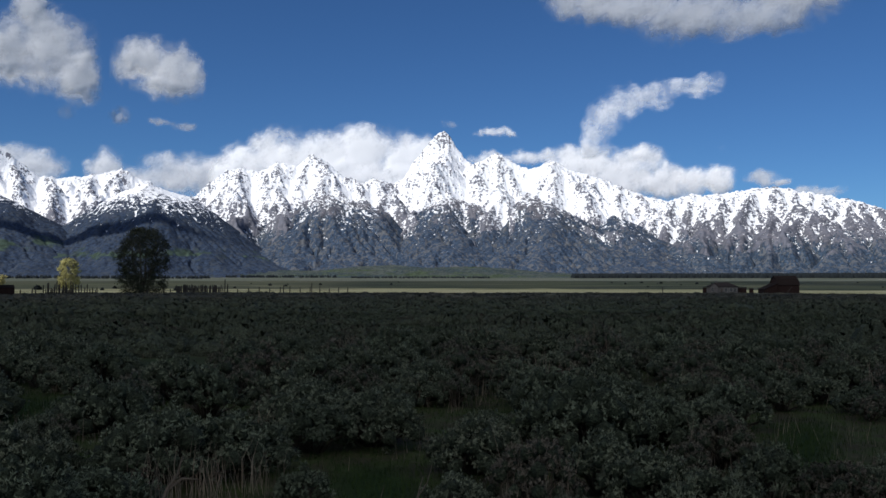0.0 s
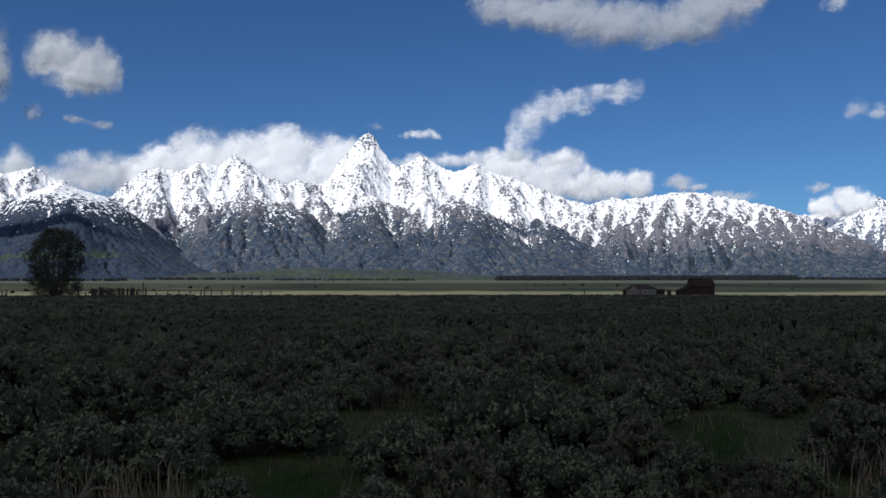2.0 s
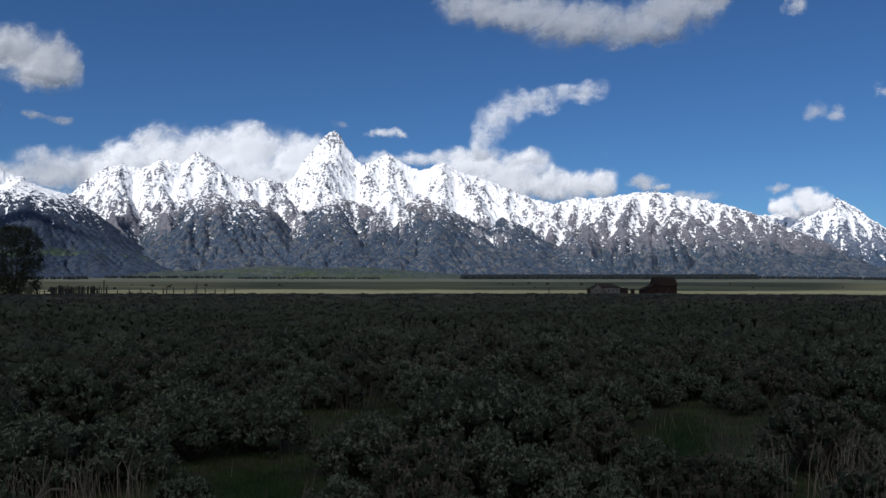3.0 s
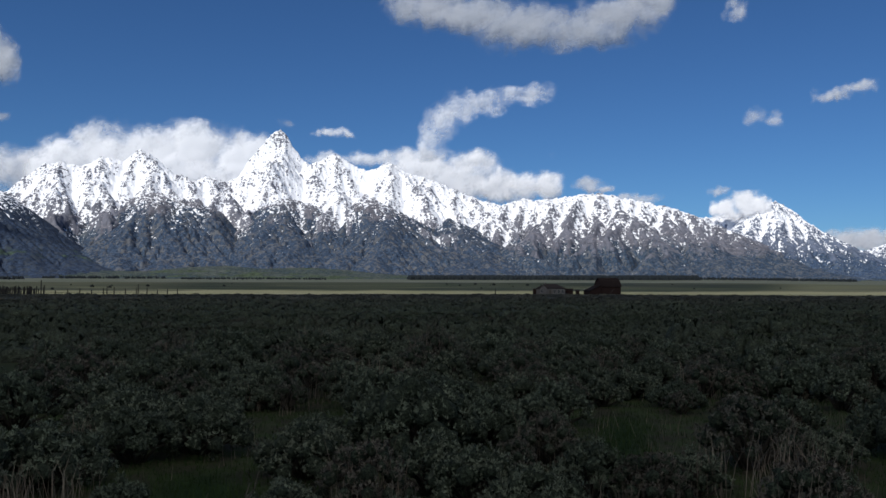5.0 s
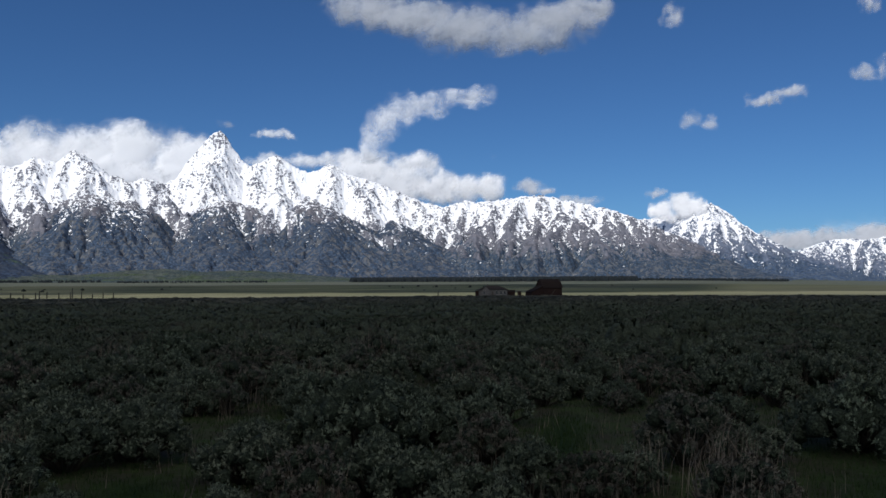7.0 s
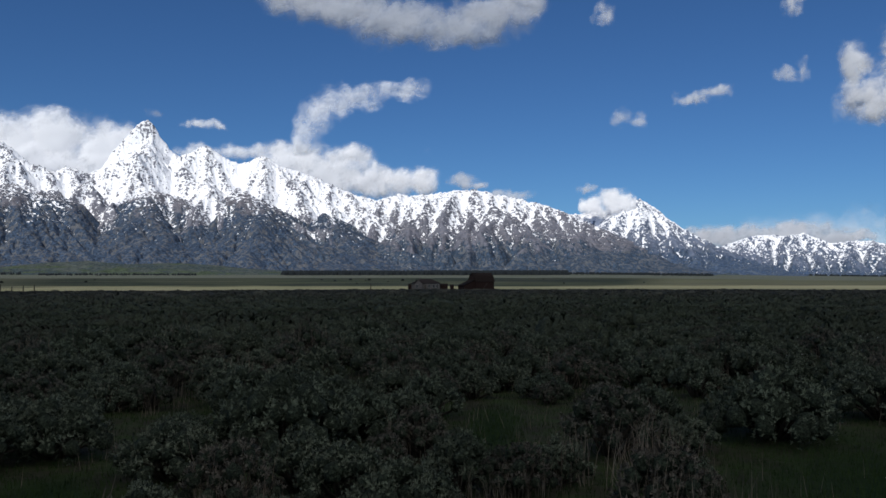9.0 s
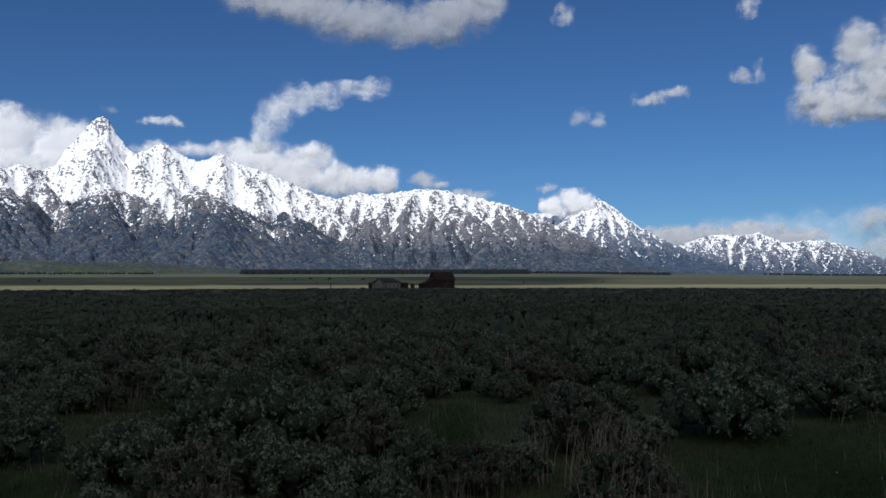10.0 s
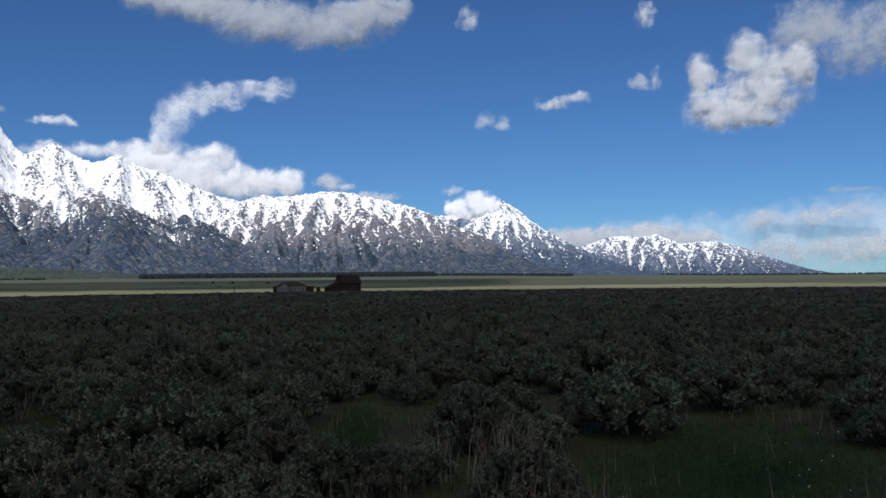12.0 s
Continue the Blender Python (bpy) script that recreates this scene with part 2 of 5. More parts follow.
# ---- mesh helpers ----
def mesh_of(name, verts, faces, mat, smooth=False, attrs=None, normals=None):
    """A mesh from an (n, 3) array and an (m, 3 or 4) array, or a list of such arrays."""
    me = bpy.data.meshes.new(name)
    faces = faces if isinstance(faces, list) else [faces]
    loops = np.concatenate([f.ravel() for f in faces]).astype(np.int32)
    totals = np.concatenate([np.full(len(f), f.shape[1]) for f in faces]).astype(np.int32)
    me.vertices.add(len(verts))
    me.vertices.foreach_set("co", np.asarray(verts, np.float32).ravel())
    me.loops.add(len(loops))
    me.loops.foreach_set("vertex_index", loops)
    me.polygons.add(len(totals))
    me.polygons.foreach_set("loop_start", np.concatenate([[0], np.cumsum(totals)[:-1]]).astype(np.int32))
    me.polygons.foreach_set("loop_total", totals)
    if smooth:
        me.polygons.foreach_set("use_smooth", np.ones(len(totals), bool))
    me.materials.append(mat)
    for key, values in (attrs or {}).items():
        me.attributes.new(key, "FLOAT", "POINT").data.foreach_set("value", np.asarray(values, np.float32).ravel())
    me.update(calc_edges=True)
    if normals is not None:
        me.polygons.foreach_set("use_smooth", np.ones(len(totals), bool))
        me.normals_split_custom_set_from_vertices(np.asarray(normals, np.float32))
    return me


def grid_faces(rows, cols):
    i = np.arange(rows - 1)[:, None] * cols + np.arange(cols - 1)[None, :]
    return np.stack([i, i + 1, i + cols + 1, i + cols], -1).reshape(-1, 4)


def part(name, bm, mat, parent=None, label=""):
    me = bpy.data.meshes.new(name)
    bm.to_mesh(me)
    bm.free()
    me.materials.append(mat)
    ob = new(name, me)
    ob.parent = parent
    return tagged(ob, label)


def slab(bm, x0, x1, y0, y1, z0, z1, bevel=0.0):
    m = Matrix.LocRotScale(((x0 + x1) / 2, (y0 + y1) / 2, (z0 + z1) / 2), None, (x1 - x0, y1 - y0, z1 - z0))
    geo = bmesh.ops.create_cube(bm, size=1.0, matrix=m)
    if bevel:
        edges = list({e for v in geo["verts"] for e in v.link_edges})
        bmesh.ops.bevel(bm, geom=edges, offset=bevel, segments=1, affect="EDGES")
    return bm


def prism(bm, outline, y0, y1):
    """Extrudes an (x, z) outline along y."""
    a = [bm.verts.new((x, y0, z)) for x, z in outline]
    b = [bm.verts.new((x, y1, z)) for x, z in outline]
    bm.faces.new(a[::-1])
    bm.faces.new(b)
    for i in range(len(a)):
        j = (i + 1) % len(a)
        bm.faces.new((a[i], a[j], b[j], b[i]))
    bmesh.ops.recalc_face_normals(bm, faces=bm.faces[:])
    return bm


def empty(name, m):
    ob = new(name)
    ob.empty_display_size = 0.2
    ob.matrix_world = m
    return ob


# ---- noise on the plan ----
def grad_noise(x, y, seed):
    ix, iy = np.floor(x).astype(np.int64), np.floor(y).astype(np.int64)
    fx, fy = x - ix, y - iy

    def corner(dx, dy):
        h = ((ix + dx) * 374761393 + (iy + dy) * 668265263 + seed * 1274126177) & 0xFFFFFFFF
        h = ((h ^ (h >> 13)) * 1103515245) & 0xFFFFFFFF
        a = (h ^ (h >> 16)).astype(np.float64) / 4294967296.0 * 2 * np.pi
        return np.cos(a) * (fx - dx) + np.sin(a) * (fy - dy)

    u, v = fx ** 3 * (fx * (fx * 6 - 15) + 10), fy ** 3 * (fy * (fy * 6 - 15) + 10)
    lo = corner(0, 0) * (1 - u) + corner(1, 0) * u
    hi = corner(0, 1) * (1 - u) + corner(1, 1) * u
    return (lo * (1 - v) + hi * v) * 1.5


def fbm(x, y, octaves, seed, gain=0.5, ridged=False):
    total, amp, norm = np.zeros(np.broadcast(x, y).shape), 1.0, 0.0
    for k in range(octaves):
        n = grad_noise(x * 2 ** k + 17.3 * k, y * 2 ** k - 9.1 * k, seed + k)
        total += amp * ((1 - 2 * np.abs(n)) if ridged else n)
        norm += amp
        amp *= gain
    return total / norm


def step(x, lo, hi):
    t = np.clip((x - lo) / (hi - lo), 0, 1)
    return t * t * (3 - 2 * t)


# ---- the valley floor: falls gently to the ranch, then rises to the foot of the range ----
CLEARINGS = ((-46.5, 8.0, 9.5, 2.5), (-22.4, 9.4, 2.0, 2.1), (4.6, 7.2, 4.6, 0.9), (7.4, 12.4, 1.6, 1.6), (17.6, 18.5, 3.6, 3.2), (22.5, 8.4, 2.4, 0.8), (25.5, 13.0, 3.0, 1.6), (-8.5, 5.8, 4.0, 0.6), (-41.5, 14.5, 2.5, 0.9))   # azimuth, distance, half widths (degrees, m)


def ground_z(x, y):
    r = np.hypot(x, y)
    az = np.degrees(np.arctan2(-x, y))
    z = np.interp(r, (0, 60, 400, 700, 1000), (0, -0.35, -4.1, -6.1, -5.6))
    rise = 0.0024 + 0.0086 * step(az, -50, -24)
    z = z + np.maximum(r - 1000, 0) * np.where(y > 0, rise, 0.002)
    z = z + 0.10 * fbm(x / 7.0, y / 7.0, 3, 5) * step(r, 2, 8) + 0.5 * fbm(x / 90.0, y / 90.0, 2, 8) * step(r, 60, 200)
    return z


def clearing(x, y):
    az, r = np.degrees(np.arctan2(-x, y)), np.hypot(x, y)
    v = np.zeros_like(r)
    for a, d, wa, wd in CLEARINGS:
        v = np.maximum(v, 1.25 - np.sqrt(((az - a) / wa) ** 2 + ((r - d) / wd) ** 2))
    return np.clip(v + 0.35 * fbm(x / 1.3, y / 1.3, 3, 21), 0, 1)


def polar(az, r):
    a = np.radians(az)
    return -np.sin(a) * r, np.cos(a) * r


def build_ground():
    radii = np.concatenate([[0.001], np.geomspace(1.0, 30, 90), np.geomspace(31, 1000, 120), np.linspace(1030, 4900, 90)])
    fwd, back = np.arange(36, -64.01, -0.6), np.arange(-67, -324.1, -4.0)
    az = np.concatenate([fwd, back])
    A, R = np.meshgrid(np.append(az, az[0] - 360), radii)
    x, y = polar(A, R)
    z = ground_z(x, y)
    field = step(R + 40 * fbm(x / 120, y / 120, 3, 44), 395, 440)
    grass = clearing(x, y) * (R < 40) + 0.0
    patch = fbm(A / 9, np.log(R + 1) * 5, 4, 45)
    moor = step(R + 160 * patch, 800, 860) * (0.90 + 0.10 * step(patch, -0.15, 0.15)) * (1 - 0.38 * step(-A, 30, 34)) * (1 - 0.14 * step(A, 4, 9))
    far_meadow = step(R + 200 * patch, 1600, 1700)
    me = mesh_of("ground", np.stack([x, y, z], -1).reshape(-1, 3), grid_faces(*x.shape), GROUND, True, {"field": field, "grass": grass, "moor": moor, "far_meadow": far_meadow})
    tagged(new("ground", me), "flat sagebrush plain running to sunlit hay fields below the range", "ground", kind="structure")


build_ground()


# ---- mountains ----
def eroded(z, cell, rounds, strength, repose, seed):
    """Lets water cut valleys into a slope. The first row (the crest) and the last (the toe) stay as they are."""
    rows, cols = z.shape
    z = z + 2.0 * np.random.default_rng(seed).uniform(-1, 1, z.shape)
    moves = [(-1, -1), (-1, 0), (-1, 1), (0, -1), (0, 1), (1, -1), (1, 0), (1, 1)]
    index = np.arange(rows * cols).reshape(rows, cols)
    for k in range(rounds):
        best, to, far = np.zeros_like(z), index.copy(), np.full(z.shape, cell)
        for dy, dx in moves:
            ln = cell * math.hypot(dx, dy)
            drop = np.full(z.shape, -1.0)
            ys, xs = slice(max(0, -dy), rows - max(0, dy)), slice(max(0, -dx), cols - max(0, dx))
            yt, xt = slice(max(0, dy), rows - max(0, -dy)), slice(max(0, dx), cols - max(0, -dx))
            drop[ys, xs] = (z[ys, xs] - z[yt, xt]) / ln
            other = np.zeros_like(index)
            other[ys, xs] = index[yt, xt]
            m = drop > best
            best[m], to[m], far[m] = drop[m], other[m], ln
        flat, to, far = z.ravel().tolist(), to.ravel().tolist(), far.ravel().tolist()
        order = np.argsort(z, axis=None).tolist()
        area = [1.0] * len(flat)
        for i in reversed(order):
            if to[i] != i:
                area[to[i]] += area[i]
        last = (rows - 1) * cols
        for i in order:
            j = to[i]
            if i < cols or i >= last or j == i:
                continue
            f = strength * math.sqrt(area[i]) / far[i]
            v = (flat[i] + f * flat[j]) / (1 + f)
            top = flat[j] + repose * far[i]
            flat[i] = v if v < top else top
        z = np.array(flat).reshape(rows, cols)
    return z


def sampled(a, rows, cols):
    """The array a at fractional rows and columns."""
    r0, c0 = np.clip(rows.astype(int), 0, a.shape[0] - 2), np.clip(cols.astype(int), 0, a.shape[1] - 2)
    fr, fc = np.clip(rows - r0, 0, 1), np.clip(cols - c0, 0, 1)
    return (a[r0, c0] * (1 - fc) + a[r0, c0 + 1] * fc) * (1 - fr) + (a[r0 + 1, c0] * (1 - fc) + a[r0 + 1, c0 + 1] * fc) * fr


def blurred(h, sigma):
    n = int(3 * sigma) + 1
    k = np.exp(-0.5 * (np.arange(-n, n + 1) / max(sigma, 1e-3)) ** 2)
    return np.convolve(np.pad(h, n, mode="edge"), k / k.sum(), mode="valid")


CELL = 11.0


def massif(crest, distance, depth, seed, spurs=(), rough=1.0, concave=1.3, rows=140, back=420.0, cut=1.0, repose=1.25, fine=0.060, hollow=30.0, ribs=1.0):
    """The relief of one massif: its crest as (azimuth, elevation) degrees at a distance, a slope falling to the plain with valleys cut by water.
    spurs: azimuth at the crest, azimuth and elevation of a shoulder, its way in front of the crest, azimuth of the toe."""
    ca, ce = np.array([c[0] for c in crest])[::-1], np.array([c[1] for c in crest])[::-1]
    az = np.arange(ca[0], ca[-1], fine)
    u = np.radians(az) * distance
    h = distance * np.tan(np.radians(np.interp(az, ca, ce))) + EYE
    jag = fbm(u / 75, u * 0 + seed, 5, seed, 0.66, True) * 17 + fbm(u / 13, u * 0 + 3.3, 3, seed + 9) * 6
    h = h + rough * jag * (0.2 + 0.8 * step(h, 60, 330)) - 5 * rough
    # coarse relief
    gu, gd = np.arange(u[0], u[-1], CELL), np.arange(0, depth + CELL, CELL)
    GU, GD = np.meshgrid(gu, gd)
    t = np.clip(GD / depth, 0, 1)
    px = u[1] - u[0]
    soft = [np.interp(gu, u, h)] + [np.interp(gu, u, blurred(h, s / px)) for s in (12, 45, 120, 240)]
    k = np.interp(t, (0, 0.03, 0.15, 0.45, 1.0), (0, 1, 2, 3, 4))
    H = sampled(np.stack(soft), k, np.broadcast_to(np.arange(len(gu), dtype=float), k.shape))
    X, Y = polar(np.degrees(GU / distance), distance - GD)
    base = ground_z(X, Y) - 3
    z = base + (H - base) * (1 - t) ** concave
    z = z + 0.24 * (H - base) * fbm(GU / 300, GD / 420, 3, seed + 20) * step(t, 0.02, 0.2) * step(1 - t, 0, 0.25)
    for a0, a1, e1, d1, a2 in spurs:
        z0 = np.interp(a0, az, h)
        z1 = (distance - d1) * np.tan(np.radians(e1)) + EYE
        axis = np.interp(GD, (0, d1, depth), (np.radians(a0) * distance, np.radians(a1) * distance, np.radians(a2) * distance))
        top = np.interp(GD, (0, d1 * 0.35, d1, d1 + 0.4 * (depth - d1), d1 + 0.8 * (depth - d1), depth), (z0 * 0.98, z0 * 0.35 + z1 * 0.65, z1, z1 * 0.62, z1 * 0.18, 0))
        off = np.abs(GU - axis + 30 * fbm(GU / 160, GD / 160, 3, seed + 70))
        z = np.maximum(z, top - 0.75 * off)
    # ribs and gullies down the fall line
    warp = 45 * fbm(GU / 240, GD / 240, 3, seed + 24)
    rib = 0.65 * fbm((GU + warp) / 150, GD / 620, 2, seed + 25, 0.5, True) + 0.35 * fbm((GU + warp) / 62, GD / 300, 2, seed + 26, 0.5, True)
    z = z + 0.17 * ribs * (z - base) * (rib - 0.3) * step(GD, 8, 110)
    z = eroded(z, CELL, 18, 0.5 * cut, repose, seed)
    # fine relief
    d = np.concatenate([np.linspace(-back, -12, 12), np.linspace(0, 1, rows) ** 1.1 * depth])
    U, D = np.meshgrid(u, d)
    wx = 7 * fbm(U / 30, D / 30, 3, seed + 31)
    wy = 7 * fbm(U / 30, D / 30, 3, seed + 32)
    zz = sampled(z, np.clip(D + wy * step(D, 5, 40), 0, None) / CELL, (U + wx * step(D, 5, 40) - gu[0]) / CELL)
    t = np.clip(D / depth, 0, 1)
    Hf = np.broadcast_to(h, U.shape)
    near_crest = 1 - step(D, 0, 26)
    zz = np.where(D <= 0, Hf + D * 0.75, zz * (1 - near_crest) + (Hf - 0.6 * np.clip(D, 0, None)) * near_crest)
    X, Y = polar(np.degrees(U / distance), distance - D)
    base = ground_z(X, Y) - 3
    high = step(zz - base, 15, 150)
    crag = 0.55 * fbm((U + 0.35 * D + wx) / 60, (D - 0.2 * U) / 75, 5, seed + 60, 0.62, True) + 0.45 * fbm((U - D * 0.3 + wy) / 24, D / 46, 4, seed + 61, 0.62, True)
    zz = zz + rough * (3 + 17 * high) * (crag - 0.35) * step(D, 1, 30)
    zz = np.maximum(zz, base - 8)
    slope = np.hypot(np.gradient(zz, axis=1) / px, np.gradient(zz, axis=0) / np.gradient(d)[:, None])
    # hollows hold the snow
    bowl = 0.6 * (np.stack([blurred(r, hollow / px) for r in zz]) - zz) + 1.3 * (np.stack([blurred(r, hollow * 0.3 / px) for r in zz]) - zz)
    return U, D, X, Y, zz, base, slope, bowl, crag


def mountain(label, crest, distance, depth, mat, snow_z, forest_z, seed, meadow_z=52.0, meadow_at=None, meadow_share=0.36, snow_span=165.0, **shape):
    U, D, X, Y, z, base, slope, bowl, crag = massif(crest, distance, depth, seed, **shape)
    wide = fbm(U / 150, D / 150, 4, seed + 80)
    snow = 0.5 + np.clip((z - snow_z) / snow_span, -2, 0.50) + 0.35 * wide - 0.22 * np.clip(slope - 1.2, -0.5, 1.8) * (1 - 0.8 * step(z, 380, 520)) + 0.10 * step(z, 400, 560) + np.clip(bowl * 0.055, -0.40, 0.50) - 0.55 * (crag - 0.36)
    forest = 0.5 + (forest_z - z) / 120 + 0.9 * wide - 0.9 * (crag - 0.36) + np.clip(bowl * 0.02, -0.3, 0.3)
    lift = (z - base) / meadow_z if meadow_at is None else np.abs(z - base - meadow_at) / meadow_z
    meadow = meadow_share - lift + 0.5 * fbm(U / 200, D / 90, 3, seed + 90)
    me = mesh_of("mountain", np.stack([X, Y, z], -1).reshape(-1, 3), grid_faces(*z.shape)[:, ::-1], mat, True, {"snow": snow, "forest": forest, "meadow": meadow})
    return tagged(new("mountain", me), label, "mountain", group="mountain range", kind="structure")


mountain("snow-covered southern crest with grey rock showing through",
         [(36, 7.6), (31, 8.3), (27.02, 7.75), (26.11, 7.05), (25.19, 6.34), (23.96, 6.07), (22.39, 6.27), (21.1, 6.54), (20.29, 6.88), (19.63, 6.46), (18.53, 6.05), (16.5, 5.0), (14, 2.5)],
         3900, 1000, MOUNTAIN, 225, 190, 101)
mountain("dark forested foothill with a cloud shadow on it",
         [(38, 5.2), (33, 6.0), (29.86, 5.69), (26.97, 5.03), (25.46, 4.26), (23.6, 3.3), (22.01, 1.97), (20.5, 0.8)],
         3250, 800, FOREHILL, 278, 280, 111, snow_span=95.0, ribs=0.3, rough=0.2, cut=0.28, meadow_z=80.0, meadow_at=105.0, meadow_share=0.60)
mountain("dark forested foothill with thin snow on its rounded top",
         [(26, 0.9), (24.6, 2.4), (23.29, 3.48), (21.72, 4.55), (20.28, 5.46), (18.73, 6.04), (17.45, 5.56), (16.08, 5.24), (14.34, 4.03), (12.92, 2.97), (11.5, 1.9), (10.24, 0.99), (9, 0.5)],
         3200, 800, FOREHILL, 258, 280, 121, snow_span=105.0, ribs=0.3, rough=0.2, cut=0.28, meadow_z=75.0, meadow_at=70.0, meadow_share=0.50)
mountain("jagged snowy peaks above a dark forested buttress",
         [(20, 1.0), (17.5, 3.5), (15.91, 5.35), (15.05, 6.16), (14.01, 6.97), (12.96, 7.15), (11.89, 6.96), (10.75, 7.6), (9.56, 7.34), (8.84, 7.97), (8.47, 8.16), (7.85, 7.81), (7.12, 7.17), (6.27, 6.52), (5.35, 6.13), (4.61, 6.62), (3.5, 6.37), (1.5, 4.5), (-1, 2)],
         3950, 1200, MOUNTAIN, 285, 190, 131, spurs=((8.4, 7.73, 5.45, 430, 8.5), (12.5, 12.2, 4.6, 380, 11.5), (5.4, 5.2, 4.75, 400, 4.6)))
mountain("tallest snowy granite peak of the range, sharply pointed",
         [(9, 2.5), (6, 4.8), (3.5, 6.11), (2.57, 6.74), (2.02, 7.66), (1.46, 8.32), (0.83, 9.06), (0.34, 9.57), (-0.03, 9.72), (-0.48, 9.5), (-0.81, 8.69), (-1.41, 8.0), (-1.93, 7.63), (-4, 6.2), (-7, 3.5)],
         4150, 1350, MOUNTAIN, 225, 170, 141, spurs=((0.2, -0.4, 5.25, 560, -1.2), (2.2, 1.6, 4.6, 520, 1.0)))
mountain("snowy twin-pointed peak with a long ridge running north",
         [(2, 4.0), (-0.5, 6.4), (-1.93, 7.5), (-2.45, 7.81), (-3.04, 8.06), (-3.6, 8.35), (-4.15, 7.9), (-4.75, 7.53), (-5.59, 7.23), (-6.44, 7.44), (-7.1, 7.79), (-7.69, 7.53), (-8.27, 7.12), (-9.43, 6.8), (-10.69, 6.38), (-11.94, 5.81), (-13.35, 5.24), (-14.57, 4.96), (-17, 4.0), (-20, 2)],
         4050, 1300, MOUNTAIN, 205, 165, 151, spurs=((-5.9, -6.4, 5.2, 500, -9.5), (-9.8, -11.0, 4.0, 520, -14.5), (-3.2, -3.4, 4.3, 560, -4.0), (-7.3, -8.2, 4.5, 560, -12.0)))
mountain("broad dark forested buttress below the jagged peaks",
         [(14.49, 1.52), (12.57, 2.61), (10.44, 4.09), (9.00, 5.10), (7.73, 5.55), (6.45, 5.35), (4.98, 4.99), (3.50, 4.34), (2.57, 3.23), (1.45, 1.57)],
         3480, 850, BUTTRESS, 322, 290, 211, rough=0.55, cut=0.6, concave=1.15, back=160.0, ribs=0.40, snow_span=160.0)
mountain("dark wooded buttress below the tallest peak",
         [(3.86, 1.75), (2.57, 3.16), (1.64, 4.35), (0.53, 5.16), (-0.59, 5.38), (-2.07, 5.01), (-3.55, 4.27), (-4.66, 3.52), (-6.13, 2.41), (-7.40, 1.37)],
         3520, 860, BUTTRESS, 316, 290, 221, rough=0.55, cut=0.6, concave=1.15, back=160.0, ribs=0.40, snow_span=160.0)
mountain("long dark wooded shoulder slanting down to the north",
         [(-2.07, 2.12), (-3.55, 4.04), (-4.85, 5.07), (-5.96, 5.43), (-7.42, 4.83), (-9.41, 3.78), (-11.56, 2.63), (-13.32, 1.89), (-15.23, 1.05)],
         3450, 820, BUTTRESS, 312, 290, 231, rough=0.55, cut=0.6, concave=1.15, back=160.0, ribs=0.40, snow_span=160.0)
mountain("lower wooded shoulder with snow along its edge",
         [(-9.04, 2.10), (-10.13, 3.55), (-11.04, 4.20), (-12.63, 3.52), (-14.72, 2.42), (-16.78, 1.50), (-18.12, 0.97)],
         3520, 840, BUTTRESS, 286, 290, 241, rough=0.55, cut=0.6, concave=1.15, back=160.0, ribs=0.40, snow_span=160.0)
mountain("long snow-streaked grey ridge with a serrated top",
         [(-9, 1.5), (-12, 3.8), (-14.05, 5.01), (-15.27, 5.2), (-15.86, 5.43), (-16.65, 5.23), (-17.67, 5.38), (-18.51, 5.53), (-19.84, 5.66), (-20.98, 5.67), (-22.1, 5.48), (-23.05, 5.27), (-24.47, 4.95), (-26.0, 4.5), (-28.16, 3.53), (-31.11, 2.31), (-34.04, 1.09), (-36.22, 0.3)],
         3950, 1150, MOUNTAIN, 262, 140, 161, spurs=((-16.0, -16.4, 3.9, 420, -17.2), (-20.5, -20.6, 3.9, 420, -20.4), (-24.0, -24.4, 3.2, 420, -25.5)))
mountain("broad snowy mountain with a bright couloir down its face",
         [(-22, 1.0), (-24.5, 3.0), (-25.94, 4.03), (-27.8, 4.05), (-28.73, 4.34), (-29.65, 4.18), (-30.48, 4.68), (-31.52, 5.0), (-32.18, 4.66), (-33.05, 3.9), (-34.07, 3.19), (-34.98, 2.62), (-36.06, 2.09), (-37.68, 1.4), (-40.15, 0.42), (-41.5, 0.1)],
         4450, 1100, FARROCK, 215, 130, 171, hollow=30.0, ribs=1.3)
mountain("distant snow-streaked range beyond the plain, tinted blue for haze",
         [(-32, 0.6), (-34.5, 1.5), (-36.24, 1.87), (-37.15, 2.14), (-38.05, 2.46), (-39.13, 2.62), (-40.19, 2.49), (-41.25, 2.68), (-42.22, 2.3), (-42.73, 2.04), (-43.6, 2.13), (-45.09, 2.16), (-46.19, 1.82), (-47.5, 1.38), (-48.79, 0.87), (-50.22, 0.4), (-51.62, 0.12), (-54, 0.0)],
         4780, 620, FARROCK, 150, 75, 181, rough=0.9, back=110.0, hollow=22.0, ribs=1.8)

mountain("low green meadow hills at the foot of the range",
         [(16, 0.30), (13.5, 0.52), (11, 0.70), (8.2, 0.66), (5.5, 0.95), (3.2, 1.05), (1.0, 0.86), (-1.5, 0.95), (-4.0, 0.84), (-6.5, 0.58), (-9.0, 0.42), (-11.5, 0.25)],
         2700, 330, MEADOWHILL, 2000, 28, 251, meadow_z=110.0, meadow_share=0.56, rough=0.12, cut=0.25, rows=50, back=120.0)


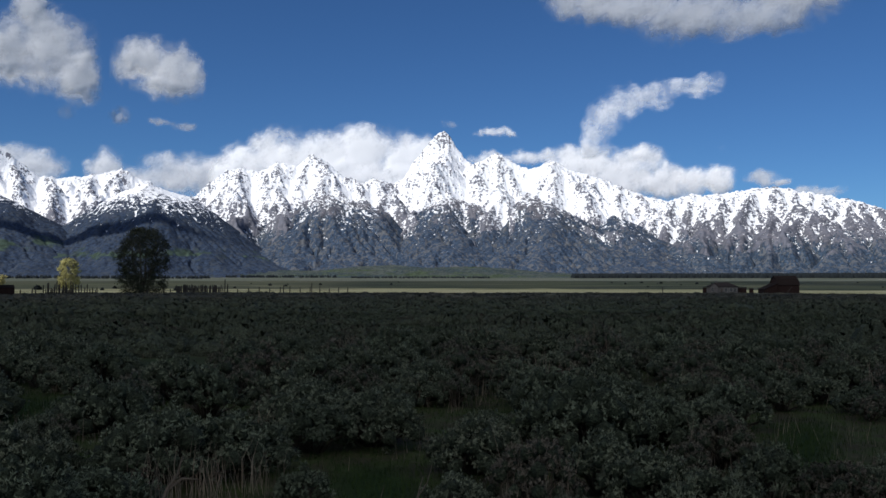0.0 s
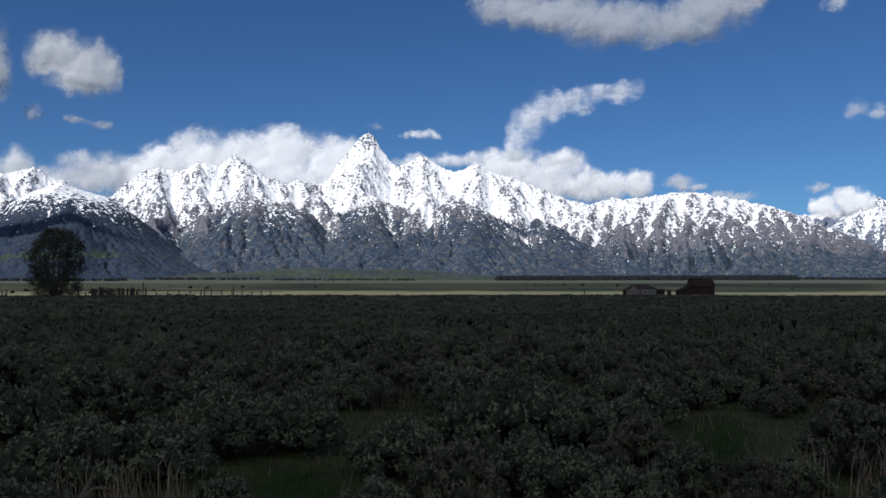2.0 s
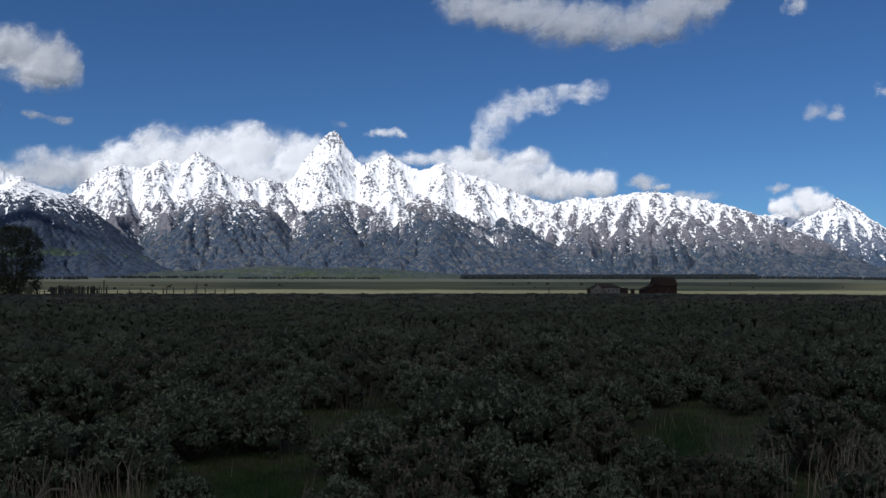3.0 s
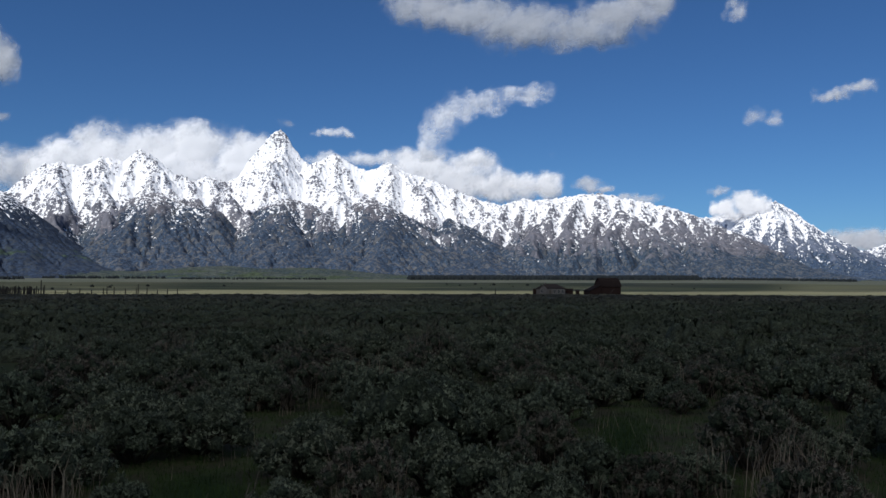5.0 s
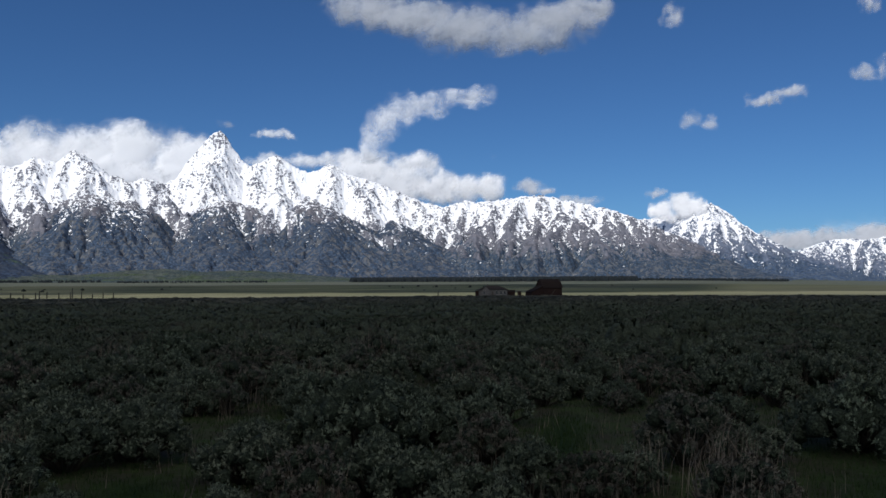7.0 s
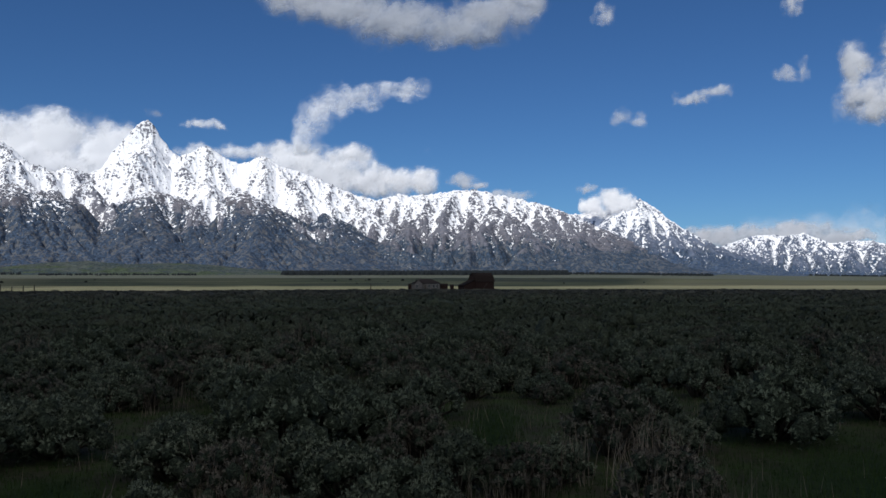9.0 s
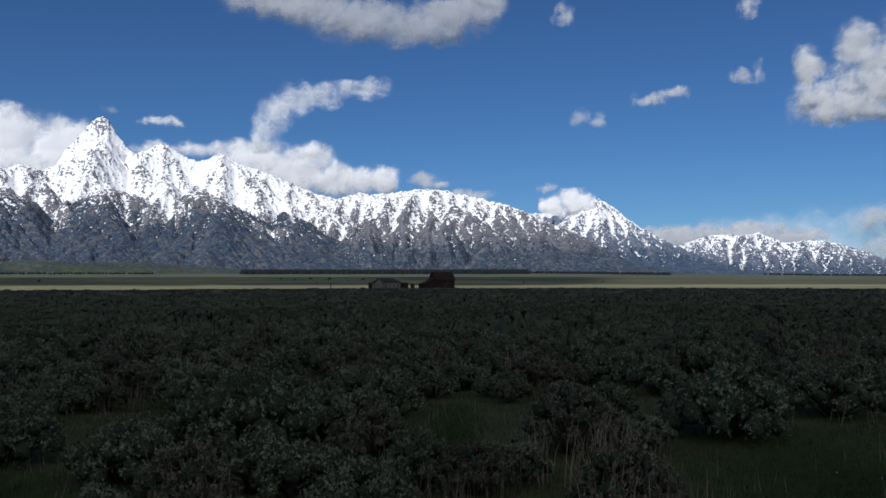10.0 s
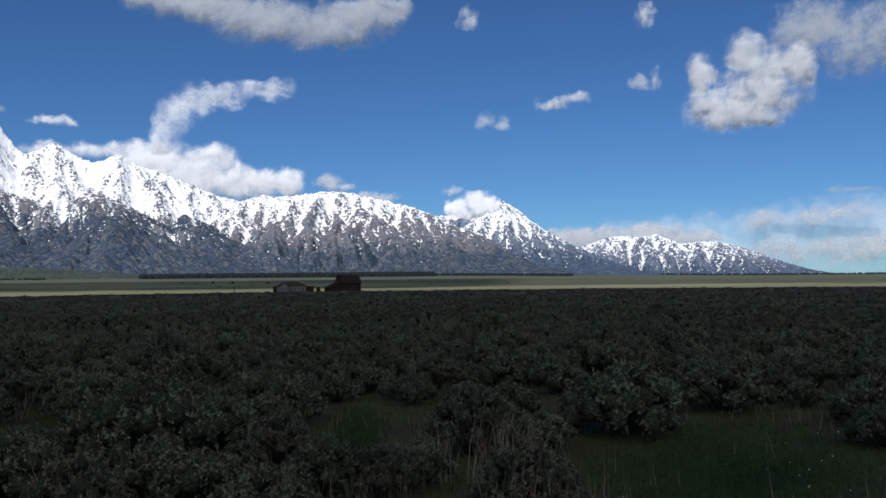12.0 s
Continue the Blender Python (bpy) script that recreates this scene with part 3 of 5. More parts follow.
# ---- clouds ----
def cloud(label, az, el, width, height, lobes, distance=4600.0, seed=1, opacity=1.0, white=0.0, soft=0.85, thick=0.26, grey=0.0, dense=0.0):
    """A cloud of overlapping lobes (x, z, half width, half height, in half sizes of the whole); width and height in degrees."""
    hw, hh = math.radians(width) / 2 * distance, math.radians(height) / 2 * distance
    nx, nz = int(np.clip(width * 8, 26, 150)), int(np.clip(height * 9, 24, 56))
    a, b = np.meshgrid(np.linspace(-1.25, 1.25, nx), np.linspace(-1.3, 1.3, nz))
    wl = min(130.0, 0.9 * min(hw, 2.0 * hh))
    wx = a + 0.42 * wl / hw * fbm(a * hw / wl, b * hh / wl, 5, seed, 0.6)
    wz = b + 0.42 * wl / hh * fbm(a * hw / wl + 9, b * hh / wl, 5, seed + 5, 0.6)
    dens = np.full(a.shape, -1.2)
    for lx, lz, sx, sz in lobes:
        dens = np.maximum(dens, 1 - ((wx - lx) / sx) ** 2 - ((wz - lz) / sz) ** 2)
    body = dens.copy()
    dens = dens + soft * fbm(a * hw / wl * 1.7, b * hh / wl * 1.7, 5, seed + 11, 0.65)
    dens = dens + dense - 4.0 * step(np.abs(a), 0.88, 1.22) - 4.0 * step(np.abs(b), 0.95, 1.28)
    bulge = np.sqrt(np.clip(body + 1.5, 0, 2.6)) * hh * thick + 0.06 * wl * fbm(a * hw / wl, b * hh / wl, 2, seed + 21, 0.45)
    ex = polar(az, distance)
    right = np.array((math.cos(math.radians(az)), math.sin(math.radians(az)), 0))
    out = -np.array((*polar(az, 1.0), 0.0))
    verts, faces = [], []
    for side, way in enumerate((1.0, -0.5)):
        p = a[..., None] * hw * right + np.array((0, 0, 1)) * (b * hh)[..., None] + out * (bulge * way)[..., None]
        verts.append(p.reshape(-1, 3))
        f = grid_faces(*a.shape)
        keep = dens.ravel()[f].max(1) > -1.9
        faces.append((f if side == 0 else f[:, ::-1])[keep] + side * a.size)
    me = mesh_of("cloud", np.concatenate(verts), np.concatenate(faces), CLOUD, True,
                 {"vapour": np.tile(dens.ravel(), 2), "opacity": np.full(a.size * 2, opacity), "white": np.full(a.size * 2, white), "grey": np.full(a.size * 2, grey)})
    ob = new("cloud", me)
    ob.location = (*ex, EYE + distance * math.tan(math.radians(el)))
    return tagged(ob, label, "cloud", group="clouds", kind="structure")


cloud("tall white cumulus cloud with ragged edges", 25.0, 13.3, 7.6, 6.2, ((-0.5, 0.0, 0.6, 0.6), (0.1, 0.1, 0.65, 0.75), (-0.1, 0.75, 0.3, 0.4), (0.55, -0.35, 0.4, 0.5)), seed=3, dense=0.35, soft=0.9, white=0.3)
cloud("rounded white cumulus cloud", 18.25, 12.9, 6.2, 4.6, ((-0.25, 0.25, 0.6, 0.6), (0.3, 0.0, 0.6, 0.7), (0.2, -0.3, 0.6, 0.4)), seed=7, dense=0.35, soft=0.9, white=0.3)
cloud("small torn scrap of cloud", 20.4, 10.1, 1.9, 1.7, ((0, 0, 0.7, 0.7),), seed=11, opacity=0.50)
cloud("thin torn strip of cloud", 17.3, 9.75, 3.4, 1.1, ((-0.4, 0.2, 0.6, 0.5), (0.5, -0.2, 0.5, 0.5)), seed=13, opacity=0.60)
cloud("small faint scrap of cloud", 23.5, 10.1, 1.5, 1.4, ((0, 0, 0.7, 0.7),), seed=15, opacity=0.25)
cloud("white cloud bank behind the southern crest", 21.5, 6.6, 18.0, 3.4, ((-0.78, 0.3, 0.42, 0.65), (-0.42, 0.1, 0.2, 0.6), (0.03, 0.1, 0.12, 0.75), (0.2, -0.3, 0.2, 0.6), (0.55, 0.0, 0.33, 0.75), (0.8, 0.1, 0.3, 0.7)), seed=17, dense=0.25, soft=0.7, white=1.0)
cloud("thick white cloud bank piled behind the peaks", 7.6, 7.55, 15.0, 5.4, ((-0.85, -0.35, 0.35, 0.42), (-0.62, -0.1, 0.26, 0.5), (-0.38, 0.05, 0.3, 0.66), (0.75, -0.25, 0.5, 0.55), (0.1, -0.25, 0.7, 0.55), (-0.05, 0.08, 0.3, 0.62), (0.30, 0.3, 0.28, 0.66), (0.72, 0.12, 0.28, 0.6)), seed=19, dense=0.50, white=1.0)
cloud("small wisp of cloud on the highest summit", -0.5, 10.2, 1.6, 0.9, ((0, 0, 0.7, 0.6),), distance=4650, seed=21, opacity=0.30)
cloud("small white cloud", -3.5, 9.7, 3.5, 1.1, ((-0.1, 0.0, 0.7, 0.6), (0.5, -0.2, 0.4, 0.4)), seed=23, white=0.9, soft=1.3, opacity=0.8)
cloud("pale cloud behind the twin peak", -4.5, 7.9, 6.5, 1.7, ((-0.4, 0.0, 0.6, 0.6), (0.4, 0.1, 0.6, 0.7)), seed=25, white=0.9, opacity=0.85)
cloud("long slanting plume of cloud", -13.6, 10.5, 9.6, 5.6, ((-0.85, -0.72, 0.20, 0.40), (-0.76, -0.36, 0.19, 0.42), (-0.62, 0.0, 0.22, 0.40), (-0.40, 0.30, 0.30, 0.34), (-0.05, 0.46, 0.42, 0.28), (0.45, 0.62, 0.50, 0.22)), seed=27, soft=1.0, opacity=0.62, white=0.9)
cloud("broad white cloud bank over the northern ridge", -12.5, 6.75, 12.4, 4.3, ((-0.55, 0.35, 0.4, 0.55), (-0.2, 0.0, 0.5, 0.6), (0.0, 0.5, 0.25, 0.35), (0.3, -0.25, 0.5, 0.5), (0.75, -0.25, 0.35, 0.4)), seed=29, dense=0.40, white=0.65)
cloud("small white cloud above the serrated ridge", -20.4, 6.3, 3.2, 1.5, ((-0.1, 0, 0.7, 0.6), (0.5, -0.3, 0.5, 0.4)), seed=31, opacity=0.75)
cloud("low strip of cloud behind the serrated ridge", -23.2, 5.4, 4.0, 1.2, ((0, 0, 0.8, 0.6),), seed=33, opacity=0.8)
cloud("large cloud high overhead, shaded grey in its colour", -16.0, 16.6, 20.0, 4.4, ((-0.65, 0.55, 0.35, 0.4), (-0.35, 0.25, 0.38, 0.5), (0.0, -0.1, 0.38, 0.6), (0.38, -0.35, 0.33, 0.5), (0.6, 0.15, 0.3, 0.5), (0.85, 0.4, 0.22, 0.35)), seed=35, dense=0.35, soft=0.8, grey=0.5, opacity=0.8)
cloud("small cloud beside the large one", -29.4, 16.6, 2.3, 2.2, ((0, 0.2, 0.5, 0.7), (-0.1, -0.3, 0.6, 0.4)), seed=37, soft=1.6, opacity=0.5)
cloud("white cloud cap on the broad mountain", -29.5, 4.7, 3.9, 2.2, ((-0.5, -0.2, 0.45, 0.6), (0.2, 0.2, 0.5, 0.7), (0.7, 0.1, 0.3, 0.4)), seed=39, dense=0.40, white=0.6, distance=4300)
cloud("small cloud puff over the broad mountain's shoulder", -28.2, 5.7, 1.9, 1.2, ((0, 0, 0.7, 0.6),), seed=41, opacity=0.8)
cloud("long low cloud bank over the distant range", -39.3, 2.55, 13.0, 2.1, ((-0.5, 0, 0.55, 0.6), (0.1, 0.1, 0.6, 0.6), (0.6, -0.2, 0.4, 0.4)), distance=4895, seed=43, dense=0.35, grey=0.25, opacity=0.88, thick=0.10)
cloud("faint torn wisp of cloud", -31.0, 10.3, 2.8, 2.0, ((-0.4, 0, 0.5, 0.6), (0.4, -0.3, 0.4, 0.5)), seed=45, soft=1.7, opacity=0.4)
cloud("small white cloud with a flat base", -35.6, 11.4, 4.2, 1.7, ((-0.2, -0.2, 0.8, 0.4), (0.3, 0.1, 0.55, 0.5)), seed=47, soft=1.5, opacity=0.7)
cloud("torn wisp beside the big cumulus", -40.8, 12.3, 3.0, 2.2, ((-0.2, 0, 0.6, 0.35), (0.4, 0.2, 0.25, 0.7)), seed=49, soft=1.8, opacity=0.5)
cloud("upright scrap of cloud", -40.9, 16.4, 2.2, 2.2, ((0, 0, 0.6, 0.8),), seed=51, soft=1.6, opacity=0.7)
cloud("big white cumulus with a flat bright base", -46.9, 11.9, 8.6, 6.6, ((-0.1, -0.62, 0.72, 0.3), (0.2, -0.3, 0.62, 0.45), (0.3, 0.15, 0.5, 0.45), (0.0, 0.55, 0.26, 0.4), (-0.5, -0.4, 0.34, 0.34), (-0.62, 0.2, 0.2, 0.4), (0.75, 0.2, 0.3, 0.5)), seed=53, dense=0.22, soft=1.2, grey=0.15, opacity=0.9)
cloud("large ragged cloud, shaded grey in its colour", -53.2, 14.0, 11.0, 7.0, ((-0.62, 0.15, 0.3, 0.4), (-0.4, 0.2, 0.45, 0.6), (0.1, -0.1, 0.6, 0.65), (0.5, 0.2, 0.5, 0.6)), seed=55, soft=1.3, grey=0.6, opacity=0.75)
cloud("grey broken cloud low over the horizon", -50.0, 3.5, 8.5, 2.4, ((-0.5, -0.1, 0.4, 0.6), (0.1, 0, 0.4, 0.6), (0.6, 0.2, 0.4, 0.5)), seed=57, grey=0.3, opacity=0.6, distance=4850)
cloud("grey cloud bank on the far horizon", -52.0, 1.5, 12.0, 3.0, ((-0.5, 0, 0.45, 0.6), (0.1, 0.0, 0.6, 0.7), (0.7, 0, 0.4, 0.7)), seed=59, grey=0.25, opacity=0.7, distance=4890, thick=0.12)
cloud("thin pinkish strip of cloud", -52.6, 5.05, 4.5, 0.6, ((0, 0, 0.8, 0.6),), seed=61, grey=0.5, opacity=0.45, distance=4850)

# added sheet, paling the low sky in place of haze
cloud("thin pale sheet added as haze low over the northern horizon", -48.0, 2.6, 26.0, 6.0, ((-0.45, -0.2, 0.5, 0.6), (0.2, -0.1, 0.7, 0.75), (0.6, 0.1, 0.5, 0.8)), seed=63, soft=0.5, dense=0.1, white=0.8, opacity=0.28, distance=4897, thick=0.03)


def shade_cloud(label, shade_x, shade_y, ground, rx, ry, altitude, seed, turn=0.0, opacity=1.0, firm=2.0):
    """A cloud towards the sun, out of view, whose shadow falls round the given place."""
    t = (altitude - ground) / TO_SUN.z
    c = Vector((shade_x, shade_y, ground)) + TO_SUN * t
    n = 64
    a, b = np.meshgrid(np.linspace(-1.2, 1.2, n), np.linspace(-1.2, 1.2, n))
    dens = 1 - a ** 2 - b ** 2 + 0.22 * fbm(a * 3, b * 3, 4, seed)
    z = -35.0 * np.sqrt(np.clip(dens, 0, 1.5)) * (1 + 0.4 * fbm(a * 6, b * 6, 3, seed + 3))
    f = grid_faces(n, n)
    f = f[dens.ravel()[f].max(1) > -0.05]
    me = mesh_of("cloud", np.stack([a * rx, b * ry, z], -1).reshape(-1, 3), f, DEEP_CLOUD, True,
                 {"vapour": dens.ravel() * firm + 0.3, "opacity": np.full(n * n, opacity), "white": np.zeros(n * n), "grey": np.zeros(n * n)})
    ob = new("cloud", me)
    ob.matrix_world = pose(*c, 0, 0, turn)
    return tagged(ob, label, "cloud", group="clouds", kind="structure")


shade_cloud("wide grey cloud that shades the sagebrush plain", 0, -1702, 0, 3000, 2180, 450, 71, firm=9.0)
shade_cloud("cloud that shades the southern foothills", -1130, 2690, 200, 400, 60, 1500, 73, 12.0, 0.85)


# ---- the ranch ----
def spot(az, r, turn=0.0, lift=0.0):
    """A pose on the ground at an azimuth and distance, its +y pointing away from the eye."""
    x, y = (float(v) for v in polar(az, r))
    z = float(ground_z(np.array([x]), np.array([y]))[0])
    return pose(x, y, z + lift, 0, 0, az + turn)


def board_wall(parent, x0, x1, y, z0, top, thick, mat, width=0.3):
    """Upright boards side by side; top gives the height of the wall at x."""
    n = max(1, round((x1 - x0) / width))
    w = (x1 - x0) / n
    for i in range(n):
        a, b = x0 + i * w + 0.012, x0 + (i + 1) * w - 0.012
        bm = bmesh.new()
        prism(bm, [(a, z0), (b, z0), (b, top(b)), (a, top(a))], y - thick / 2 + random.uniform(-0.01, 0.01), y + thick / 2)
        part("board", bm, mat, parent)


def barn():
    base = empty("barn", spot(-20.98, 415, turn=22) @ Matrix.Diagonal((0.88, 0.9, 0.9, 1)))
    # main block, gambrel roof with its ridge across the view
    w, depth, eave, knee, ridge = 10.6, 10.0, 4.6, 7.2, 8.6
    bm = bmesh.new()
    prof = [(-depth / 2, -0.6), (depth / 2, -0.6), (depth / 2, eave), (depth / 2 - 2.2, knee), (0, ridge), (-depth / 2 + 2.2, knee), (-depth / 2, eave)]
    prism(bm, prof, -w / 2 + 0.1, w / 2 - 0.1)
    bmesh.ops.rotate(bm, verts=bm.verts[:], cent=(0, 0, 0), matrix=Matrix.Rotation(radians(-90), 3, "Z"))
    bmesh.ops.translate(bm, verts=bm.verts[:], vec=(3.2, 0, 0))
    part("wall_core", bm, BARN_WOOD, base)
    board_wall(base, 3.2 - w / 2, 3.2 + w / 2, -depth / 2 - 0.03, -0.5, lambda x: eave - 0.05, 0.06, BARN_WOOD, 0.42)
    for side in (-1, 1):
        for (y0, z0), (y1, z1) in (((depth / 2 + 0.45, eave - 0.45), (depth / 2 - 2.2, knee + 0.12)), ((depth / 2 - 2.3, knee + 0.06), (0, ridge + 0.14))):
            bm = bmesh.new()
            v = [bm.verts.new((x, side * y, z)) for x, y, z in ((3.2 - w / 2 - 0.4, y0, z0), (3.2 + w / 2 + 0.4, y0, z0), (3.2 + w / 2 + 0.4, y1, z1), (3.2 - w / 2 - 0.4, y1, z1))]
            f = bm.faces.new(v)
            bmesh.ops.solidify(bm, geom=[f], thickness=0.14)
            part("roof_slope", bm, BARN_ROOF, base, "weathered brown shingle roof slope")
    # lean-to on the southern end, its roof sweeping down
    out = [(-8.6, -0.6), (-1.95, -0.6), (-1.95, 5.3), (-4.2, 4.0), (-8.6, 2.3)]
    bm = bmesh.new()
    prism(bm, out, -4.2, 4.2)
    part("lean_to", bm, BARN_WOOD, base)
    board_wall(base, -8.6, -2.0, -4.24, -0.5, lambda x: float(np.interp(x, (-8.6, -4.2, -1.95), (2.2, 3.9, 5.2))), 0.06, BARN_WOOD, 0.42)
    for (x0, z0), (x1, z1) in (((-9.0, 2.15), (-4.2, 4.05)), ((-4.25, 4.02), (-1.9, 5.4))):
        bm = bmesh.new()
        f = bm.faces.new([bm.verts.new(p) for p in ((x0, -4.6, z0), (x1, -4.6, z1), (x1, 4.6, z1), (x0, 4.6, z0))])
        bmesh.ops.solidify(bm, geom=[f], thickness=0.12)
        part("lean_to_roof", bm, BARN_ROOF, base)
    door = part("barn_door", slab(bmesh.new(), 1.6, 4.8, -5.2, -5.1, -0.4, 3.4, 0.02), BARN_WOOD, base, "dark sliding plank door")
    part("door_brace", prism(bmesh.new(), [(1.7, 0.0), (2.0, 0.0), (4.7, 3.3), (4.4, 3.3)], -5.26, -5.2), GREY_WOOD, door)
    tagged(base, "old dark red-brown plank barn with a gambrel roof and lean-to", "barn")


def window_unit(parent, x, z, w, h, y):
    fr = bmesh.new()
    for a, b, c, d in ((-w / 2 - 0.1, -w / 2, -0.1, h + 0.1), (w / 2, w / 2 + 0.1, -0.1, h + 0.1), (-w / 2, w / 2, -0.1, 0), (-w / 2, w / 2, h, h + 0.1), (-0.03, 0.03, 0, h)):
        slab(fr, x + a, x + b, y - 0.08, y + 0.02, z + c, z + d)
    win = part("window", fr, TRIM, parent, "dark window in a pale wooden frame")
    part("pane", slab(bmesh.new(), x - w / 2, x + w / 2, y - 0.03, y + 0.01, z, z + h), GLASS, win)


def house():
    base = empty("house", spot(-17.64, 408, turn=4) @ Matrix.Diagonal((0.83, 0.9, 1.0, 1)))
    x0, x1, y0, y1, wall = -7.6, 8.2, -4.0, 4.0, 3.1
    part("wall", slab(bmesh.new(), x0, x1, y0, y1, -0.5, wall, 0.02), STUCCO, base, "pale pinkish stucco wall")
    # hipped roof
    bm = bmesh.new()
    e = 0.5
    p = [bm.verts.new(v) for v in ((x0 - e, y0 - e, wall - 0.1), (x1 + e, y0 - e, wall - 0.1), (x1 + e, y1 + e, wall - 0.1), (x0 - e, y1 + e, wall - 0.1), (x0 + 5.2, 0, 4.9), (x1 - 4.6, 0, 4.9))]
    for f in ((0, 1, 5, 4), (1, 2, 5), (2, 3, 4, 5), (3, 0, 4), (3, 2, 1, 0)):
        bm.faces.new([p[i] for i in f])
    part("roof", bm, HOUSE_ROOF, base, "brown shingled hip roof")
    part("gable", prism(bmesh.new(), [(-6.0, -0.5), (-1.8, -0.5), (-1.8, wall - 0.2), (-3.9, 4.5), (-6.0, wall - 0.2)], -5.0, -2.0), STUCCO, base)
    for side in (-1, 1):
        bm = bmesh.new()
        f = bm.faces.new([bm.verts.new(v) for v in ((-3.9 + side * 2.5, -5.3, wall - 0.35), (-3.9, -5.3, 4.66), (-3.9, -1.0, 4.66), (-3.9 + side * 2.5, -1.0, wall - 0.35))])
        bmesh.ops.solidify(bm, geom=[f], thickness=0.12)
        part("gable_roof", bm, HOUSE_ROOF, base)
    part("chimney", slab(bmesh.new(), -3.0, -2.3, -0.3, 0.4, 4.2, 5.6, 0.03), STUCCO, base)
    for x in (2.3, 4.7, 6.7):
        window_unit(base, x, 0.8, 1.15, 1.6, y0)
    window_unit(base, -4.7, 0.9, 1.0, 1.5, -5.0)
    dr = part("door", slab(bmesh.new(), -0.5, 0.5, y0 - 0.06, y0 + 0.02, -0.4, 2.1, 0.01), GREY_WOOD, base, "grey plank door")
    part("door_handle", slab(bmesh.new(), 0.34, 0.40, y0 - 0.12, y0 - 0.06, 0.9, 1.05, 0.01), TRIM, dr)
    part("porch", slab(bmesh.new(), x0 - 1.7, x0 - 0.02, -2.6, 3.0, -0.5, 2.5, 0.02), BARN_WOOD, base, "dark plank lean-to porch")
    part("porch_roof", prism(bmesh.new(), [(x0 - 2.0, 2.45), (x0 - 0.05, 3.0), (x0 - 0.05, 3.12), (x0 - 2.0, 2.57)], -2.9, 3.3), BARN_ROOF, base)
    tagged(base, "low abandoned stucco house with a brown hip roof", "house")


def shed(az, r, w, d, h, label, turn=0.0):
    base = empty("shed", spot(az, r, turn))
    part("wall", slab(bmesh.new(), -w / 2, w / 2, -d / 2, d / 2, -0.5, h * 0.72, 0.02), BARN_WOOD, base)
    board_wall(base, -w / 2, w / 2, -d / 2 - 0.03, -0.4, lambda x: h * 0.72 - 0.03, 0.05, BARN_WOOD, 0.4)
    for side in (-1, 1):
        bm = bmesh.new()
        f = bm.faces.new([bm.verts.new(v) for v in ((-w / 2 - 0.1, side * (d / 2 + 0.2), h * 0.68), (w / 2 + 0.1, side * (d / 2 + 0.2), h * 0.68), (w / 2 + 0.1, 0, h), (-w / 2 - 0.1, 0, h))])
        bmesh.ops.solidify(bm, geom=[f], thickness=0.1)
        part("roof_slope", bm, BARN_ROOF, base)
    bm = bmesh.new()
    prism(bm, [(-d / 2, h * 0.70), (d / 2, h * 0.70), (0, h - 0.05)], -w / 2 + 0.02, w / 2 - 0.02)
    bmesh.ops.rotate(bm, verts=bm.verts[:], cent=(0, 0, 0), matrix=Matrix.Rotation(radians(90), 3, "Z"))
    part("gable", bm, BARN_WOOD, base)
    tagged(base, label, "shed")


barn()
house()
shed(-18.86, 412, 4.0, 3.2, 2.8, "small dark plank shed beside the house")
shed(-19.42, 416, 1.8, 2.0, 2.3, "tiny dark outhouse between house and barn")
shed(26.9, 350, 9.0, 5.0, 3.7, "low reddish-brown plank shed in the sage", 6)


# ---- trees ----
def tube(bm, pts, radii, sides=7):
    rings = []
    for i, p in enumerate(pts):
        way = (Vector(pts[min(i + 1, len(pts) - 1)]) - Vector(pts[max(i - 1, 0)])).normalized()
        side = way.orthogonal().normalized()
        up = way.cross(side)
        rings.append([bm.verts.new(Vector(p) + float(radii[i]) * (math.cos(t) * side + math.sin(t) * up)) for t in (2 * math.pi * k / sides for k in range(sides))])
    for a, b in zip(rings, rings[1:]):
        for k in range(sides):
            bm.faces.new((a[k], a[(k + 1) % sides], b[(k + 1) % sides], b[k]))
    bm.faces.new(rings[-1])
    bm.faces.new(rings[0][::-1])


def tuft_cloud(points, outward, size, rng, blades=3, droop=0.3, jitter=0.22, facing=None):
    """Small pointed leaves, as diamonds, round each point, leaning along its outward way. Their shading follows the rounded mass that they sit on."""
    n = len(points)
    p = np.repeat(points, blades, 0)
    o = np.repeat(outward, blades, 0) + rng.normal(0, 0.55, (n * blades, 3))
    o /= np.linalg.norm(o, axis=1, keepdims=True)
    s = np.cross(o, rng.normal(0, 1, (n * blades, 3)))
    s /= np.linalg.norm(s, axis=1, keepdims=True)
    way = np.repeat(outward if facing is None else facing, blades, 0) + rng.normal(0, 0.13, (n * blades, 3))
    way /= np.linalg.norm(way, axis=1, keepdims=True)
    s = s * np.where((np.cross(s, o) * way).sum(1, keepdims=True) < 0, -1, 1)
    ln = (size * rng.uniform(0.6, 1.35, (n * blades, 1)))
    wd = ln * rng.uniform(0.085, 0.15, (n * blades, 1)) * (1 + droop)
    root = p + rng.normal(0, 1, p.shape) * size * jitter
    mid = root + o * ln * 0.55
    v = np.stack([root, mid + s * wd, root + o * ln, mid - s * wd], 1).reshape(-1, 3)
    f = np.arange(len(v)).reshape(-1, 4)
    return v, f, np.repeat(way, 4, 0)


